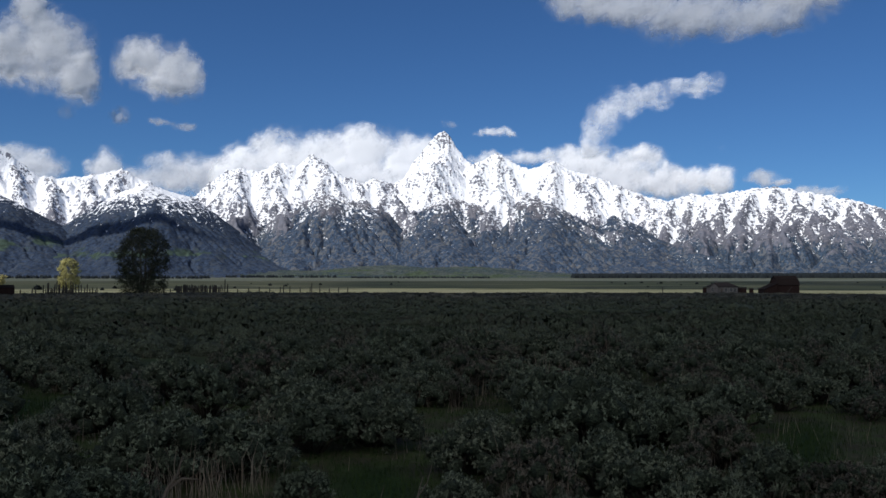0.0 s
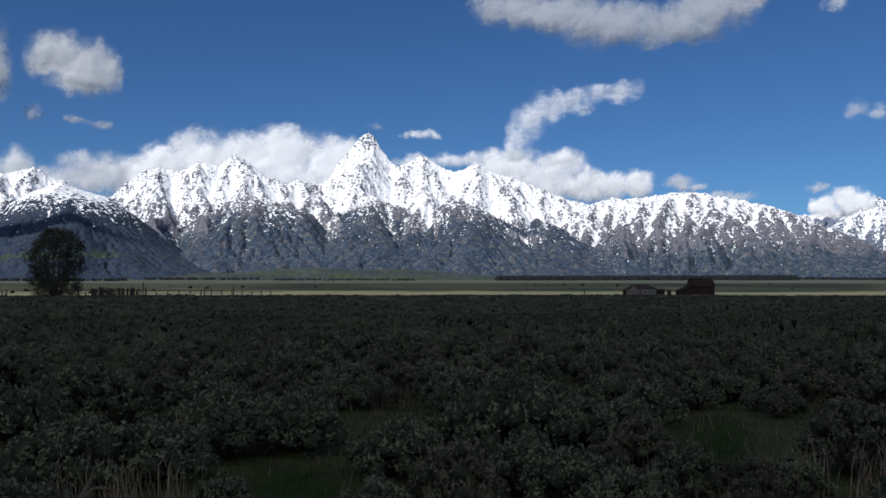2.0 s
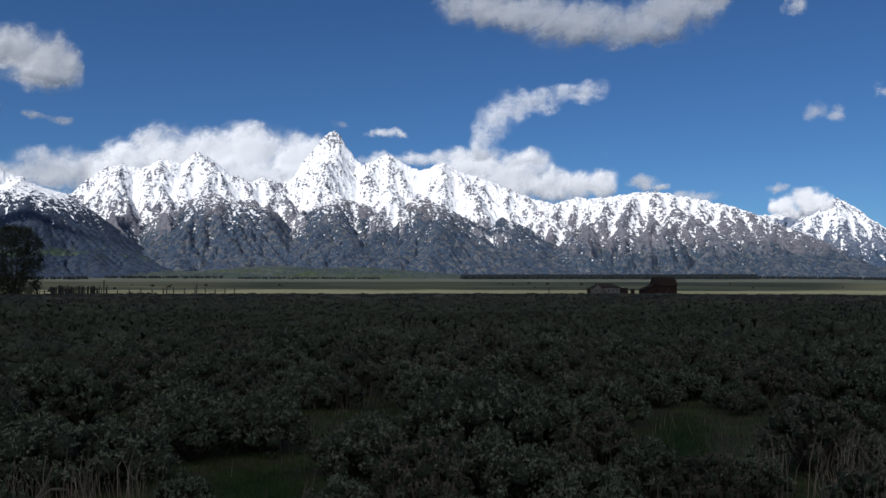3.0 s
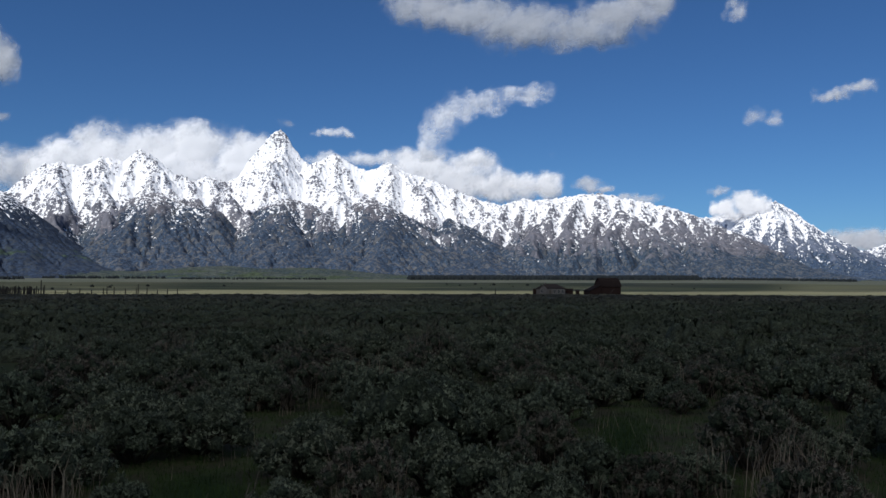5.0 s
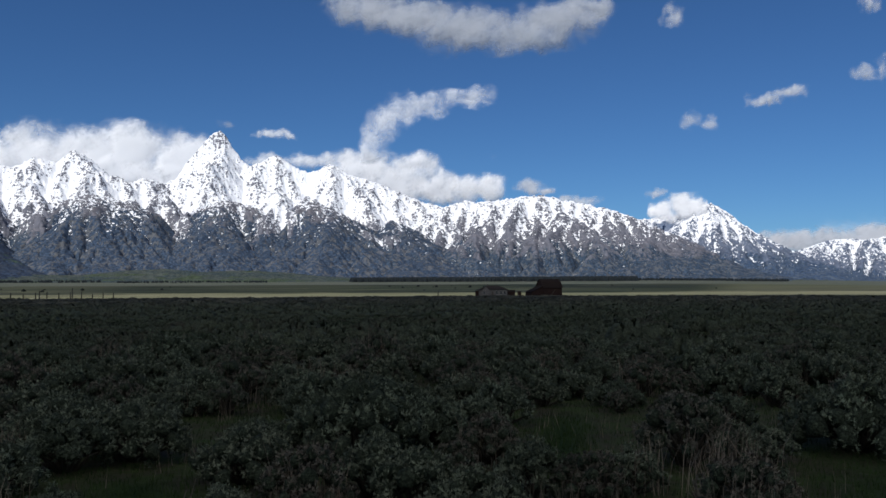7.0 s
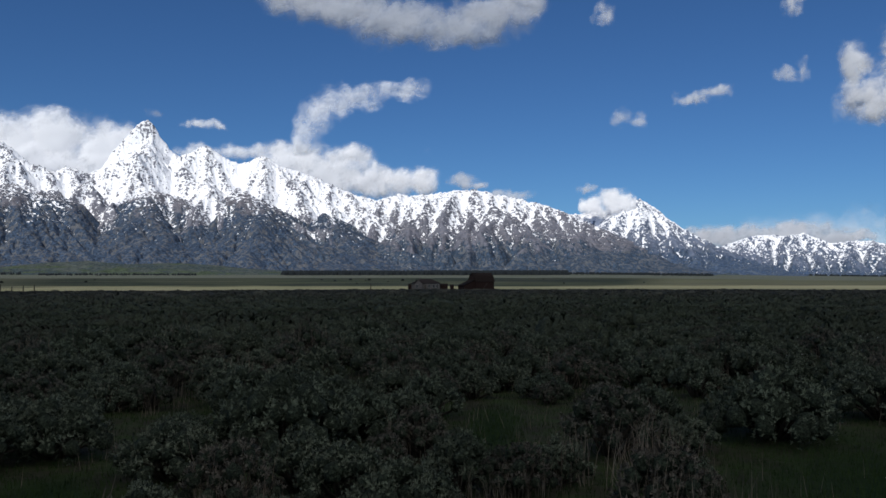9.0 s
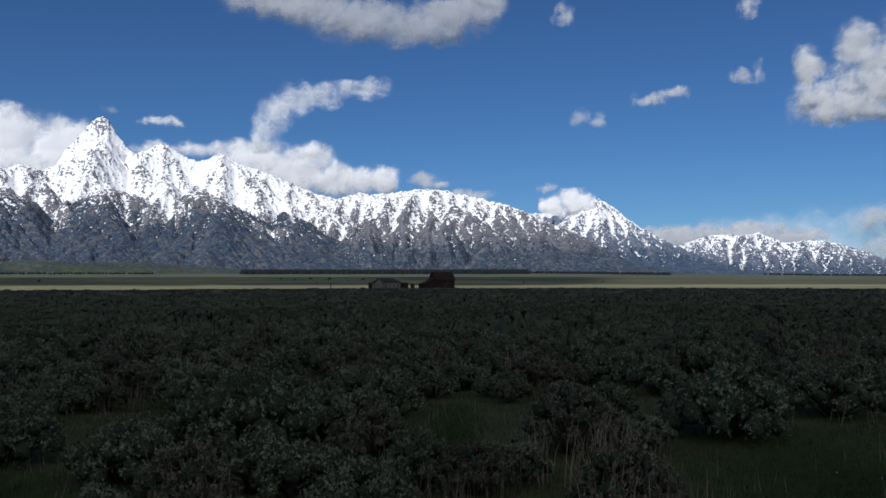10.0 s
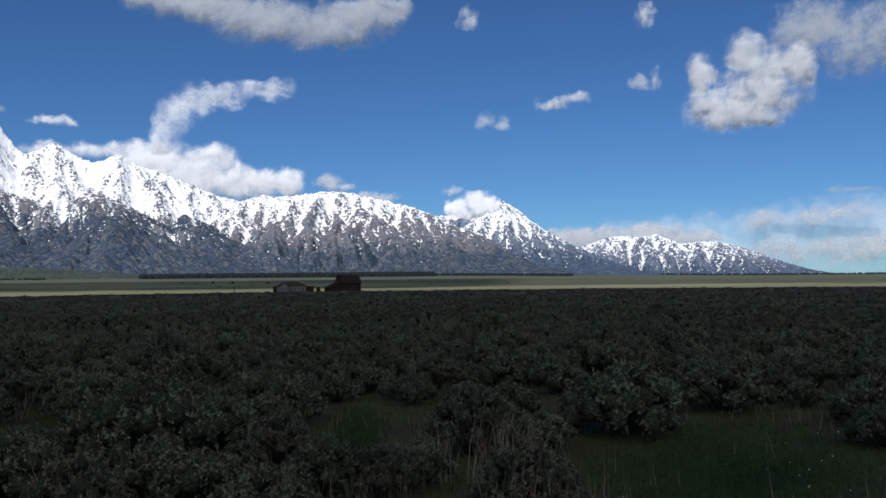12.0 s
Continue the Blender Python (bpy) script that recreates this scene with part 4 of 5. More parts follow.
def broadleaf(name, label, az, r, height, spread, stems, leaf, clumps, seed, leaf_size=0.5, low=0.12):
    rng = np.random.default_rng(seed)
    base = empty(name, spot(az, r))
    bm = bmesh.new()
    tips = []
    for k in range(stems):
        a = 2 * math.pi * k / stems + rng.uniform(-0.4, 0.4)
        foot = (0.06 * spread * math.cos(a) * (stems > 1), 0.06 * spread * math.sin(a) * (stems > 1), -0.3)
        lean = rng.uniform(0.10, 0.22) * spread
        pts = [(foot[0] + lean * t * math.cos(a) + rng.normal(0, 0.15), foot[1] + lean * t * math.sin(a) + rng.normal(0, 0.15), -0.3 + height * 0.9 * t) for t in np.linspace(0, 1, 7)]
        tube(bm, pts, [height * 0.022 * (1 - 0.88 * t) for t in np.linspace(0, 1, 7)])
        for j in range(9):
            t = rng.uniform(0.2, 0.92)
            s = np.array(pts[int(t * 6)])
            b = a + rng.normal(0, 1.4)
            ln = spread * 0.40 * (1 - abs(t - 0.5)) * rng.uniform(0.6, 1.1)
            e = s + np.array((math.cos(b) * ln, math.sin(b) * ln, ln * rng.uniform(0.5, 1.0)))
            e[2] = min(e[2], height * 0.96)
            m = (s + e) / 2 + rng.normal(0, 0.2, 3)
            tube(bm, [s, m, e], [height * 0.008, height * 0.005, height * 0.002], 5)
            tips.append(e)
    part("trunk", bm, BARK, base, "grey-brown trunk and limbs")
    centres = []
    while len(centres) < clumps:
        t = rng.uniform(low, 1.0)
        wide = spread / 2 * np.interp(t, (low, 0.2, 0.5, 0.78, 0.93, 1.0), (0.78, 0.92, 1.0, 0.92, 0.72, 0.35))
        a, q = rng.uniform(0, 2 * np.pi), np.sqrt(rng.uniform(0.05, 1.0))
        c = np.array((math.cos(a) * wide * q, math.sin(a) * wide * q, t * height))
        if fbm(np.array([c[0] / 3.1 + c[1] / 4.3]), np.array([c[2] / 3.3]), 2, seed)[0] > -0.40:
            centres.append(c)
    centres = np.array(centres + [np.array(t) for t in tips])
    pts = np.repeat(centres, 26, 0) + rng.normal(0, 1, (len(centres) * 26, 3)) * np.array((0.75, 0.75, 0.55)) * spread / 18
    out = pts - np.array((0, 0, height * 0.45))
    out = out / np.linalg.norm(out, axis=1, keepdims=True)
    clump = pts - np.repeat(centres, 26, 0)
    facing = out + 1.2 * clump / np.linalg.norm(clump, axis=1, keepdims=True)
    v, f, way = tuft_cloud(pts, out, leaf_size, rng, 2, 1.2, facing=facing)
    crown = new("crown", mesh_of("crown", v, f, leaf, normals=way))
    crown.parent = base
    tagged(base, label, "tree")
    return base


broadleaf("tree", "big dark cottonwood with several trunks and a full crown", 18.95, 350, 24.5, 19.0, 4, TREE_LEAF, 620, 5, 0.46, 0.02)
broadleaf("tree", "sunlit yellow-green young tree in fresh leaf", 23.2, 520, 18.5, 11.5, 2, YELLOW_LEAF, 260, 6, 0.5, 0.14)
broadleaf("shrub", "sunlit yellow-green bush behind the shed", 27.2, 560, 10.0, 10.0, 2, YELLOW_LEAF, 50, 7, 0.8, 0.05)


def field_bush(az, r, h, seed):
    """A low rounded willow bush."""
    g = np.random.default_rng(seed)
    n = 420
    a, c = g.uniform(0, 2 * np.pi, n), g.uniform(0.0, 1, n)
    q = np.sqrt(1 - c ** 2) * g.uniform(0.5, 1.0, n) * h * 0.8 * (1 + 0.25 * np.sin(3 * a + seed))
    p = np.stack([np.cos(a) * q, np.sin(a) * q, c * h * g.uniform(0.5, 1.0, n)], 1)
    out = p / np.linalg.norm(p, axis=1, keepdims=True)
    v, f, way = tuft_cloud(p, out, h * 0.30, g, 2, 1.5)
    ob = new("shrub", mesh_of("shrub", v, f, CONIFER, normals=way))
    ob.matrix_world = spot(az, r, 0, -0.05)
    tagged(ob, "low dark willow bush in the sunlit field", "shrub", group="willow bushes in the field")


for k, (az, r, h) in enumerate(((21.3, 760, 1.8), (16.9, 720, 3.2), (16.3, 730, 2.2), (24.9, 800, 3.4), (20.6, 900, 2.2), (15.2, 1000, 1.8), (13.4, 900, 1.6), (11.2, 1100, 2.4), (10.2, 1060, 2.0), (8.0, 1150, 2.2), (3.4, 1180, 1.8), (-14.0, 1300, 2.6), (-16.2, 1250, 2.4), (-12.8, 1350, 2.4))):
    field_bush(az, r, h, 300 + k)
thicket = np.random.default_rng(55)
for k in range(14):
    az = float(thicket.choice((11.5, 5.0, 1.5, -5.0, -12.5, -15.5, -24.0, -28.5)) + thicket.normal(0, 1.1))
    field_bush(az, float(thicket.uniform(1000, 1500)), float(thicket.uniform(0.9, 1.7)), 340 + k)


# ---- fences and corral of grey poles ----
def pole_fence(label, a0, a1, r0, r1, gap, height, rails, seed, ragged=0.25):
    rng = np.random.default_rng(seed)
    base = empty("fence", spot((a0 + a1) / 2, (r0 + r1) / 2))
    inv = base.matrix_world.inverted()
    p0, p1 = spot(a0, r0).translation, spot(a1, r1).translation
    n = max(2, round((p1 - p0).length / gap))
    feet = []
    for i in range(n + 1):
        q = p0.lerp(p1, i / n) + Vector((rng.normal(0, 0.12), rng.normal(0, 0.12), 0))
        q.z = float(ground_z(np.array([q.x]), np.array([q.y]))[0])
        h = height * (1 + rng.uniform(-ragged, ragged))
        bm = bmesh.new()
        q = inv @ q
        top = (rng.normal(0, 0.06), rng.normal(0, 0.06), h)
        tube(bm, [(0, 0, -0.4), (top[0] * 0.5, top[1] * 0.5, h * 0.5), top], [0.21, 0.20, 0.18], 6)
        ob = part("post", bm, GREY_WOOD, base)
        ob.location = q
        feet.append((q, h))
    for k in range(rails):
        for (qa, ha), (qb, hb) in zip(feet, feet[1:]):
            if rng.uniform() < 0.12:
                continue
            t = (k + 0.7) / (rails + 0.2)
            bm = bmesh.new()
            tube(bm, [qa + Vector((0, -0.12, height * 0.85 * t)), qb + Vector((0, -0.12, height * 0.85 * t + rng.normal(0, 0.05)))], [0.06, 0.05], 5)
            part("rail", bm, GREY_WOOD, base)
    return tagged(base, label, "fence")


def upright_post(label, az, r, h, thick=0.22):
    bm = bmesh.new()
    tube(bm, [(0, 0, -0.5), (0.03, 0, h * 0.5), (0.05, 0.02, h)], [thick, thick * 0.95, thick * 0.85], 7)
    ob = part("post", bm, GREY_WOOD)
    ob.matrix_world = spot(az, r)
    tagged(ob, label, "post", group="tall corral posts")


pole_fence("sagging corral of close grey poles, partly fallen", 24.45, 21.55, 352, 348, 0.95, 2.9, 2, 1, 0.45)
pole_fence("corral of close upright grey poles", 16.95, 14.15, 345, 352, 0.62, 2.9, 3, 2, 0.2)
pole_fence("back side of the corral, leaning grey poles", 16.9, 14.5, 356, 362, 0.8, 3.0, 2, 12, 0.3)
pole_fence("collapsing corral corner of tall grey poles", 24.3, 23.0, 356, 355, 0.7, 3.4, 2, 13, 0.5)
pole_fence("line of weathered fence posts with poles", 13.9, 6.2, 356, 380, 4.6, 2.5, 1, 3, 0.3)
pole_fence("line of weathered fence posts by the shed", 26.4, 24.6, 352, 352, 3.6, 2.6, 1, 4, 0.4)
pole_fence("short run of fence posts beside the cottonwood", 17.7, 16.95, 348, 346, 2.0, 2.5, 1, 5, 0.3)
for az, r, h in ((14.02, 352, 5.6), (13.85, 354, 3.8), (24.35, 351, 4.2), (23.95, 351, 3.9), (23.35, 350, 5.0), (22.95, 350, 4.6), (25.0, 352, 3.4), (10.35, 362, 3.6), (8.55, 366, 4.4), (-14.1, 420, 3.0)):
    upright_post("tall weathered grey corral post", az, r, h)

# dark belt of conifers at the foot of the range
def conifer_belt():
    rng = np.random.default_rng(77)
    vs, fs, n0 = [], [], 0
    for a0, a1, r, h, count in ((-8.4, -27.0, 2350, 12, 5200), (14.0, 7.0, 2450, 8, 240), (27.0, 15.0, 2100, 8, 300), (6.0, -3.0, 2300, 6, 200), (-27.0, -36.0, 2500, 8, 420), (-33, -58, 3900, 9, 900)):
        az = rng.uniform(a1, a0, count)
        rr = r + rng.normal(0, 60, count)
        x, y = polar(az, rr)
        z = ground_z(x, y)
        hh = h * rng.uniform(0.72, 1.1, count)
        for i in range(count):
            k = 6
            t = np.arange(k) * 2 * np.pi / k + rng.uniform(0, 1)
            w = hh[i] * rng.uniform(0.34, 0.55)
            ring = np.stack([x[i] + np.cos(t) * w, y[i] + np.sin(t) * w, np.full(k, z[i] + hh[i] * 0.08)], 1)
            ring2 = np.stack([x[i] + np.cos(t + 0.5) * w * 0.6, y[i] + np.sin(t + 0.5) * w * 0.6, np.full(k, z[i] + hh[i] * 0.5)], 1)
            vs.append(np.concatenate([ring, ring2, [[x[i], y[i], z[i] + hh[i]]]]))
            q = np.arange(k)
            q1 = (q + 1) % k
            fs.append(np.concatenate([np.stack([q, q1, q1 + k], 1), np.stack([q, q1 + k, q + k], 1), np.stack([q + k, q1 + k, np.full(k, 2 * k)], 1)]) + n0)
            n0 += 2 * k + 1
    me = mesh_of("far_woods", np.concatenate(vs), np.concatenate(fs), CONIFER)
    tagged(new("far_woods", me), "dark belts of conifers across the valley floor", "trees", kind="stuff")


conifer_belt()


# ---- sagebrush ----
def sage_meshes(seed, radius, height, lumps, sprigs, leaf, size, blades):
    """The foliage of one bush, rounded clumps of upright sprigs down to the ground, its woody stems and a core coloured
    as if in shade.
    """
    rng = np.random.default_rng(seed)
    pts, outs, faces_to, tips = [], [], [], []
    for k in range(lumps):
        a = 2.4 * k + rng.uniform(-0.5, 0.5)
        q = radius * 0.92 * math.sqrt((k + 0.3) / lumps)
        top = height * (1 - 0.62 * (q / radius) ** 2.2) * rng.uniform(0.80, 1.10)
        lr = radius * rng.uniform(0.15, 0.25)
        c = np.array((math.cos(a) * q, math.sin(a) * q, max(top - lr, lr * 0.55)))
        tips.append((c, lr))
        n = sprigs // lumps
        v = rng.normal(0, 1, (n, 3))
        v[:, 2] = v[:, 2] * 0.9 + 0.45
        v /= np.linalg.norm(v, axis=1, keepdims=True)
        pts.append(c + v * lr * np.array((1, 1, 1.1)) * rng.uniform(0.80, 1.05, (n, 1)))
        o = v * 0.8 + np.array((0, 0, 0.6)) + 0.3 * np.array((math.cos(a), math.sin(a), 0)) * q / radius
        outs.append(o / np.linalg.norm(o, axis=1, keepdims=True))
        faces_to.append(v * 0.75 + np.array((0, 0, 0.30)) + 0.30 * np.array((math.cos(a), math.sin(a), 0)) * q / radius)
    v, f, way = tuft_cloud(np.concatenate(pts), np.concatenate(outs), size, rng, blades, 0.0, 0.14, np.concatenate(faces_to))
    v[:, 2] = np.maximum(v[:, 2], -0.02)
    bm, shade_core = bmesh.new(), bmesh.new()
    for c, lr in tips:
        m = c * np.array((0.45, 0.45, 0.5)) + rng.normal(0, 0.03, 3)
        tube(bm, [(c[0] * 0.1, c[1] * 0.1, -0.05), tuple(m), tuple(c)], [0.022, 0.014, 0.006], 4)
        heart = bmesh.ops.create_icosphere(shade_core, subdivisions=1, radius=lr * 0.74, matrix=Matrix.LocRotScale(tuple(c), None, (1, 1, 1.05)))
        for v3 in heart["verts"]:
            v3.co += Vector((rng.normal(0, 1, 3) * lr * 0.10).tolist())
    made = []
    for nm, shape, mat in (("woody_stem", bm, STEM), ("leaf_mass", shade_core, SAGE_SHADE_CORE)):
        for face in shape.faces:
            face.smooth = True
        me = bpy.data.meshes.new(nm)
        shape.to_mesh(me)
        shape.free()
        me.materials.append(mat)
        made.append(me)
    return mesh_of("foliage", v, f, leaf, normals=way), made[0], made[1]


def stalk_mesh(seed, count, radius, height, mat, width=0.006, lean=0.16):
    """Thin upright stalks or grass blades."""
    rng = np.random.default_rng(seed)
    a, q = rng.uniform(0, 2 * np.pi, count), radius * np.sqrt(rng.uniform(0, 1, count))
    foot = np.stack([np.cos(a) * q, np.sin(a) * q, np.full(count, -0.03)], 1)
    h = height * rng.uniform(0.45, 1.1, (count, 1))
    way = rng.normal(0, lean, (count, 3)) * np.array((1, 1, 0)) + np.array((0, 0, 1))
    s = rng.normal(0, 1, (count, 3)) * np.array((1, 1, 0))
    s = s / np.linalg.norm(s, axis=1, keepdims=True) * width
    bend = rng.normal(0, lean, (count, 3)) * np.array((1, 1, 0)) * h
    v = np.stack([foot - s, foot + s, foot + way * h * 0.6 + s * 0.8, foot + way * h + bend, foot + way * h * 0.6 - s * 0.8], 1).reshape(-1, 3)
    i = np.arange(count)[:, None] * 5
    return mesh_of("stalks", v, [i + np.array([[0, 1, 2, 4]]), i + np.array([[4, 2, 3]])], mat)


SAGE_KINDS, SAGE_LIGHT = [], []
for k, (rad, hgt, lumps, sprigs, leaf) in enumerate((
        (0.42, 0.54, 34, 760, SAGE_LEAF), (0.36, 0.46, 28, 620, SAGE_LEAF), (0.58, 0.60, 46, 1050, SAGE_LEAF),
        (0.50, 0.44, 38, 850, SAGE_LEAF), (0.42, 0.56, 32, 640, SAGE_DRY), (0.56, 0.52, 44, 980, SAGE_LEAF), (0.34, 0.40, 24, 480, SAGE_DRY))):
    SAGE_KINDS.append(sage_meshes(900 + k, rad, hgt, lumps, sprigs, leaf, 0.028, 13) + (rad,))
    SAGE_LIGHT.append(sage_meshes(920 + k, rad, hgt, lumps, int(sprigs * 0.6), leaf, 0.032, 9) + (rad,))
SEED_STALKS = [stalk_mesh(950 + k, 70, 0.34, 0.66, STRAW, 0.0035, 0.07) for k in range(3)]

SAGE_LABEL = "grey-green sagebrush bush with woody stems"
DRY_LABEL = "greyish half-dry sagebrush bush with bare twigs"
rng = np.random.default_rng(12)
PLACED = []


def sagebrush(x, y, kind, scale, turn, stalks=False):
    leaf, stem, shade_core, rad = (SAGE_KINDS if x * x + y * y < 110 else SAGE_LIGHT)[kind]
    z = float(ground_z(np.array([x]), np.array([y]))[0])
    base = empty("sagebrush", Matrix.LocRotScale((x, y, z), Euler((0, 0, turn)), (scale, scale, scale * rng.uniform(0.9, 1.12))))
    new("foliage", leaf).parent = base
    wood = tagged(new("woody_stem", stem), kind="stuff")
    wood.parent = base
    mass = tagged(new("leaf_mass", shade_core), kind="stuff")
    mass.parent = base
    if stalks:
        dry = tagged(new("seed_stalk", SEED_STALKS[kind % 3]), "thin tan dry flower stalks", kind="stuff")
        dry.parent = base
    tagged(base, DRY_LABEL if kind in (4, 6) else SAGE_LABEL, "shrub", group="sagebrush near the eye")
    PLACED.append((x, y, rad * scale))


# bushes that stand out close by: azimuth, distance, kind, scale
HERO = ((9.0, 6.6, 1, 0.62), (17.5, 7.6, 2, 1.05), (13.5, 7.9, 5, 1.0), (21.5, 6.6, 3, 0.9), (25.5, 6.0, 0, 0.95), (26.5, 7.6, 5, 1.05), (-1.0, 6.1, 0, 0.72),
        (-2.2, 7.8, 2, 0.8), (-6.0, 6.5, 4, 0.85), (-8.6, 5.8, 3, 0.7), (-10.2, 7.2, 0, 0.85), (-13.4, 6.6, 2, 0.75), (-17.0, 6.2, 5, 0.75),
        (-20.5, 7.2, 0, 0.8), (-24.2, 7.0, 4, 0.75), (-33.6, 6.2, 4, 0.95), (-36.0, 6.0, 6, 0.9), (16.5, 5.4, 6, 0.9), (27.3, 5.2, 1, 0.6),
        (-9.4, 10.0, 0, 0.9), (-11.6, 10.8, 2, 0.9), (-13.8, 9.4, 5, 0.85), (-16.4, 9.8, 3, 0.9), (-18.4, 10.6, 0, 0.95), (-17.6, 8.4, 4, 0.8), (-10.6, 12.2, 1, 1.0), (-6.8, 11.4, 2, 0.9))
for a, d, kind, scale in HERO:
    x, y = (float(v) for v in polar(a, d))
    sagebrush(x, y, kind, scale, rng.uniform(0, 6.28), kind in (4, 6))


def scattered(r0, r1, a0, a1, spacing, wave=2.8):
    """Places of bushes, jittered on a grid, thinned where there are clearings."""
    n = int(r1 / spacing) + 2
    gx, gy = np.meshgrid(np.arange(-n, n), np.arange(-2, n))
    x = (gx + 0.5 * (gy % 2)).ravel() * spacing + rng.uniform(-0.38, 0.38, gx.size) * spacing
    y = gy.ravel() * spacing * 0.87 + rng.uniform(-0.38, 0.38, gx.size) * spacing
    r, az = np.hypot(x, y), np.degrees(np.arctan2(-x, y))
    keep = (r > r0) & (r < r1) & (az < a0) & (az > a1)
    x, y = x[keep], y[keep]
    open_ground = 0.65 * fbm(x / wave, y / wave, 3, 63) + 0.35 * fbm(x / (5 * wave), y / (5 * wave), 2, 64)
    keep = (open_ground > -0.10) & (clearing(x, y) < 0.25)
    return x[keep], y[keep]


x, y = scattered(4.6, 21.5, 30, -58, 0.92)
for px, py in sorted(zip(x.tolist(), y.tolist()), key=lambda q: math.hypot(*q)):
    d = math.hypot(px, py)
    scale = rng.uniform(0.62, 1.30) * (0.8 if d < 8 else 1.0)
    if any(math.hypot(px - qx, py - qy) < (q + 0.4 * scale) * 0.72 for qx, qy, q in PLACED):
        continue
    sagebrush(px, py, int(rng.choice(7, p=(0.18, 0.15, 0.15, 0.14, 0.15, 0.13, 0.10))), scale, rng.uniform(0, 6.28), rng.uniform() < 0.16)


def lump_shell(c, radius, height, sides, jitter):
    """Low rounded clumps: rings of a dome over each centre."""
    n = len(c)
    rings, levels = [], ((-0.10, 1.0), (0.42, 0.94), (0.78, 0.66), (1.0, 0.22))
    t = np.arange(sides) * 2 * np.pi / sides
    for lv, w in levels:
        k = 1 + rng.normal(0, jitter, (n, sides))
        rings.append(np.stack([c[:, :1] + np.cos(t) * radius[:, None] * w * k, c[:, 1:2] + np.sin(t) * radius[:, None] * w * k,
                               c[:, 2:] + lv * height[:, None] * (1 + rng.normal(0, jitter * 0.6, (n, sides)))], -1))
    v = np.stack(rings, 1).reshape(-1, 3)
    per = len(levels) * sides
    j = np.arange(sides)
    f = np.concatenate([np.stack([j, (j + 1) % sides, (j + 1) % sides + sides, j + sides], 1) + r * sides for r in range(len(levels) - 1)])
    return v, (np.arange(n)[:, None, None] * per + f[None]).reshape(-1, 4), per


def far_sage():
    """The rest of the plain's sagebrush: coarser bushes of leafy clumps, merged."""
    vs, fs, tones, inside, shells, n0 = [], [], [], [], [], 0
    for r0, r1, spacing, lumps, tufts, sides, grow, leaf, broad in ((21.5, 48.0, 1.2, 7, 420, 7, 1.05, 0.066, 0.44), (48.0, 130.0, 1.9, 4, 80, 6, 1.4, 0.115, 0.56), (130.0, 425.0, 4.3, 2, 30, 6, 2.5, 0.20, 0.70)):
        x, y = scattered(r0, r1, 31, -60, spacing, 3.2 * grow)
        z = ground_z(x, y)
        n = len(x)
        tone = rng.uniform(0, 1, n)
        R = rng.uniform(0.45, 0.88, n) * grow * (1 + 0.35 * fbm(x / 14, y / 14, 2, 91))
        H = rng.uniform(0.20, 0.46, n) * (1 + 0.12 * (grow - 1)) + 0.44 * step(fbm(x / (4.5 * grow), y / (4.5 * grow), 3, 92), 0.02, 0.42) * rng.uniform(0.5, 1.0, n)
        k = np.arange(lumps)[None, :]
        a = 2.4 * k + rng.uniform(0, 2 * np.pi, (n, 1)) + rng.normal(0, 0.25, (n, lumps))
        q = 0.80 * np.sqrt((k + 0.1) / lumps) * rng.uniform(0.85, 1.15, (n, lumps))
        lr = R[:, None] * broad * rng.uniform(0.8, 1.2, (n, lumps))
        top = H[:, None] * (1 - 0.55 * q ** 2) * rng.uniform(0.85, 1.1, (n, lumps))
        cx, cy = x[:, None] + np.cos(a) * q * R[:, None], y[:, None] + np.sin(a) * q * R[:, None]
        cz = np.broadcast_to(z[:, None], cx.shape)
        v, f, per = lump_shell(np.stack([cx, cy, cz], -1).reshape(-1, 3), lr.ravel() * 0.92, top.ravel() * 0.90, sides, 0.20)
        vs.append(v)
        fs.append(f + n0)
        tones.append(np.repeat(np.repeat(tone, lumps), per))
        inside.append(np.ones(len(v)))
        dome = v.reshape(len(cx.ravel()), per, 3) - np.stack([cx, cy, cz + top * 0.25], -1).reshape(-1, 1, 3)
        dome = (dome / np.stack([lr, lr, top * 0.9], -1).reshape(-1, 1, 3)).reshape(-1, 3)
        shells.append(dome / np.linalg.norm(dome, axis=1, keepdims=True))
        n0 += len(v)
        pick = rng.integers(0, lumps, (n, tufts))
        row = np.arange(n)[:, None]
        a, c = rng.uniform(0, 2 * np.pi, (n, tufts)), rng.uniform(0.15, 1, (n, tufts))
        s = np.sqrt(1 - c ** 2) * lr[row, pick]
        p = np.stack([cx[row, pick] + np.cos(a) * s, cy[row, pick] + np.sin(a) * s, cz[row, pick] + top[row, pick] * (0.42 + 0.56 * c)], -1).reshape(-1, 3)
        out = np.stack([np.cos(a) * (1.1 - c), np.sin(a) * (1.1 - c), c + 0.6], -1).reshape(-1, 3)
        v, f, way = tuft_cloud(p, out / np.linalg.norm(out, axis=1, keepdims=True), leaf, rng, 1, 0.5)
        shells.append(way)
        vs.append(v)
        fs.append(f + n0)
        tones.append(np.repeat(tone, tufts * 4))
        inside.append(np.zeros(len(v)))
        n0 += len(v)
    allv = np.concatenate(vs)
    dry = step(np.hypot(allv[:, 0], allv[:, 1]), 35, 170)
    me = mesh_of("sagebrush_field", allv, np.concatenate(fs), SAGE_FAR, True, {"dry": dry, "tone": np.concatenate(tones), "shade_core": np.concatenate(inside)}, normals=np.concatenate(shells))
    tagged(new("sagebrush_field", me), "grey-green sagebrush covering the plain as far as the ranch", "sagebrush", kind="stuff")


far_sage()


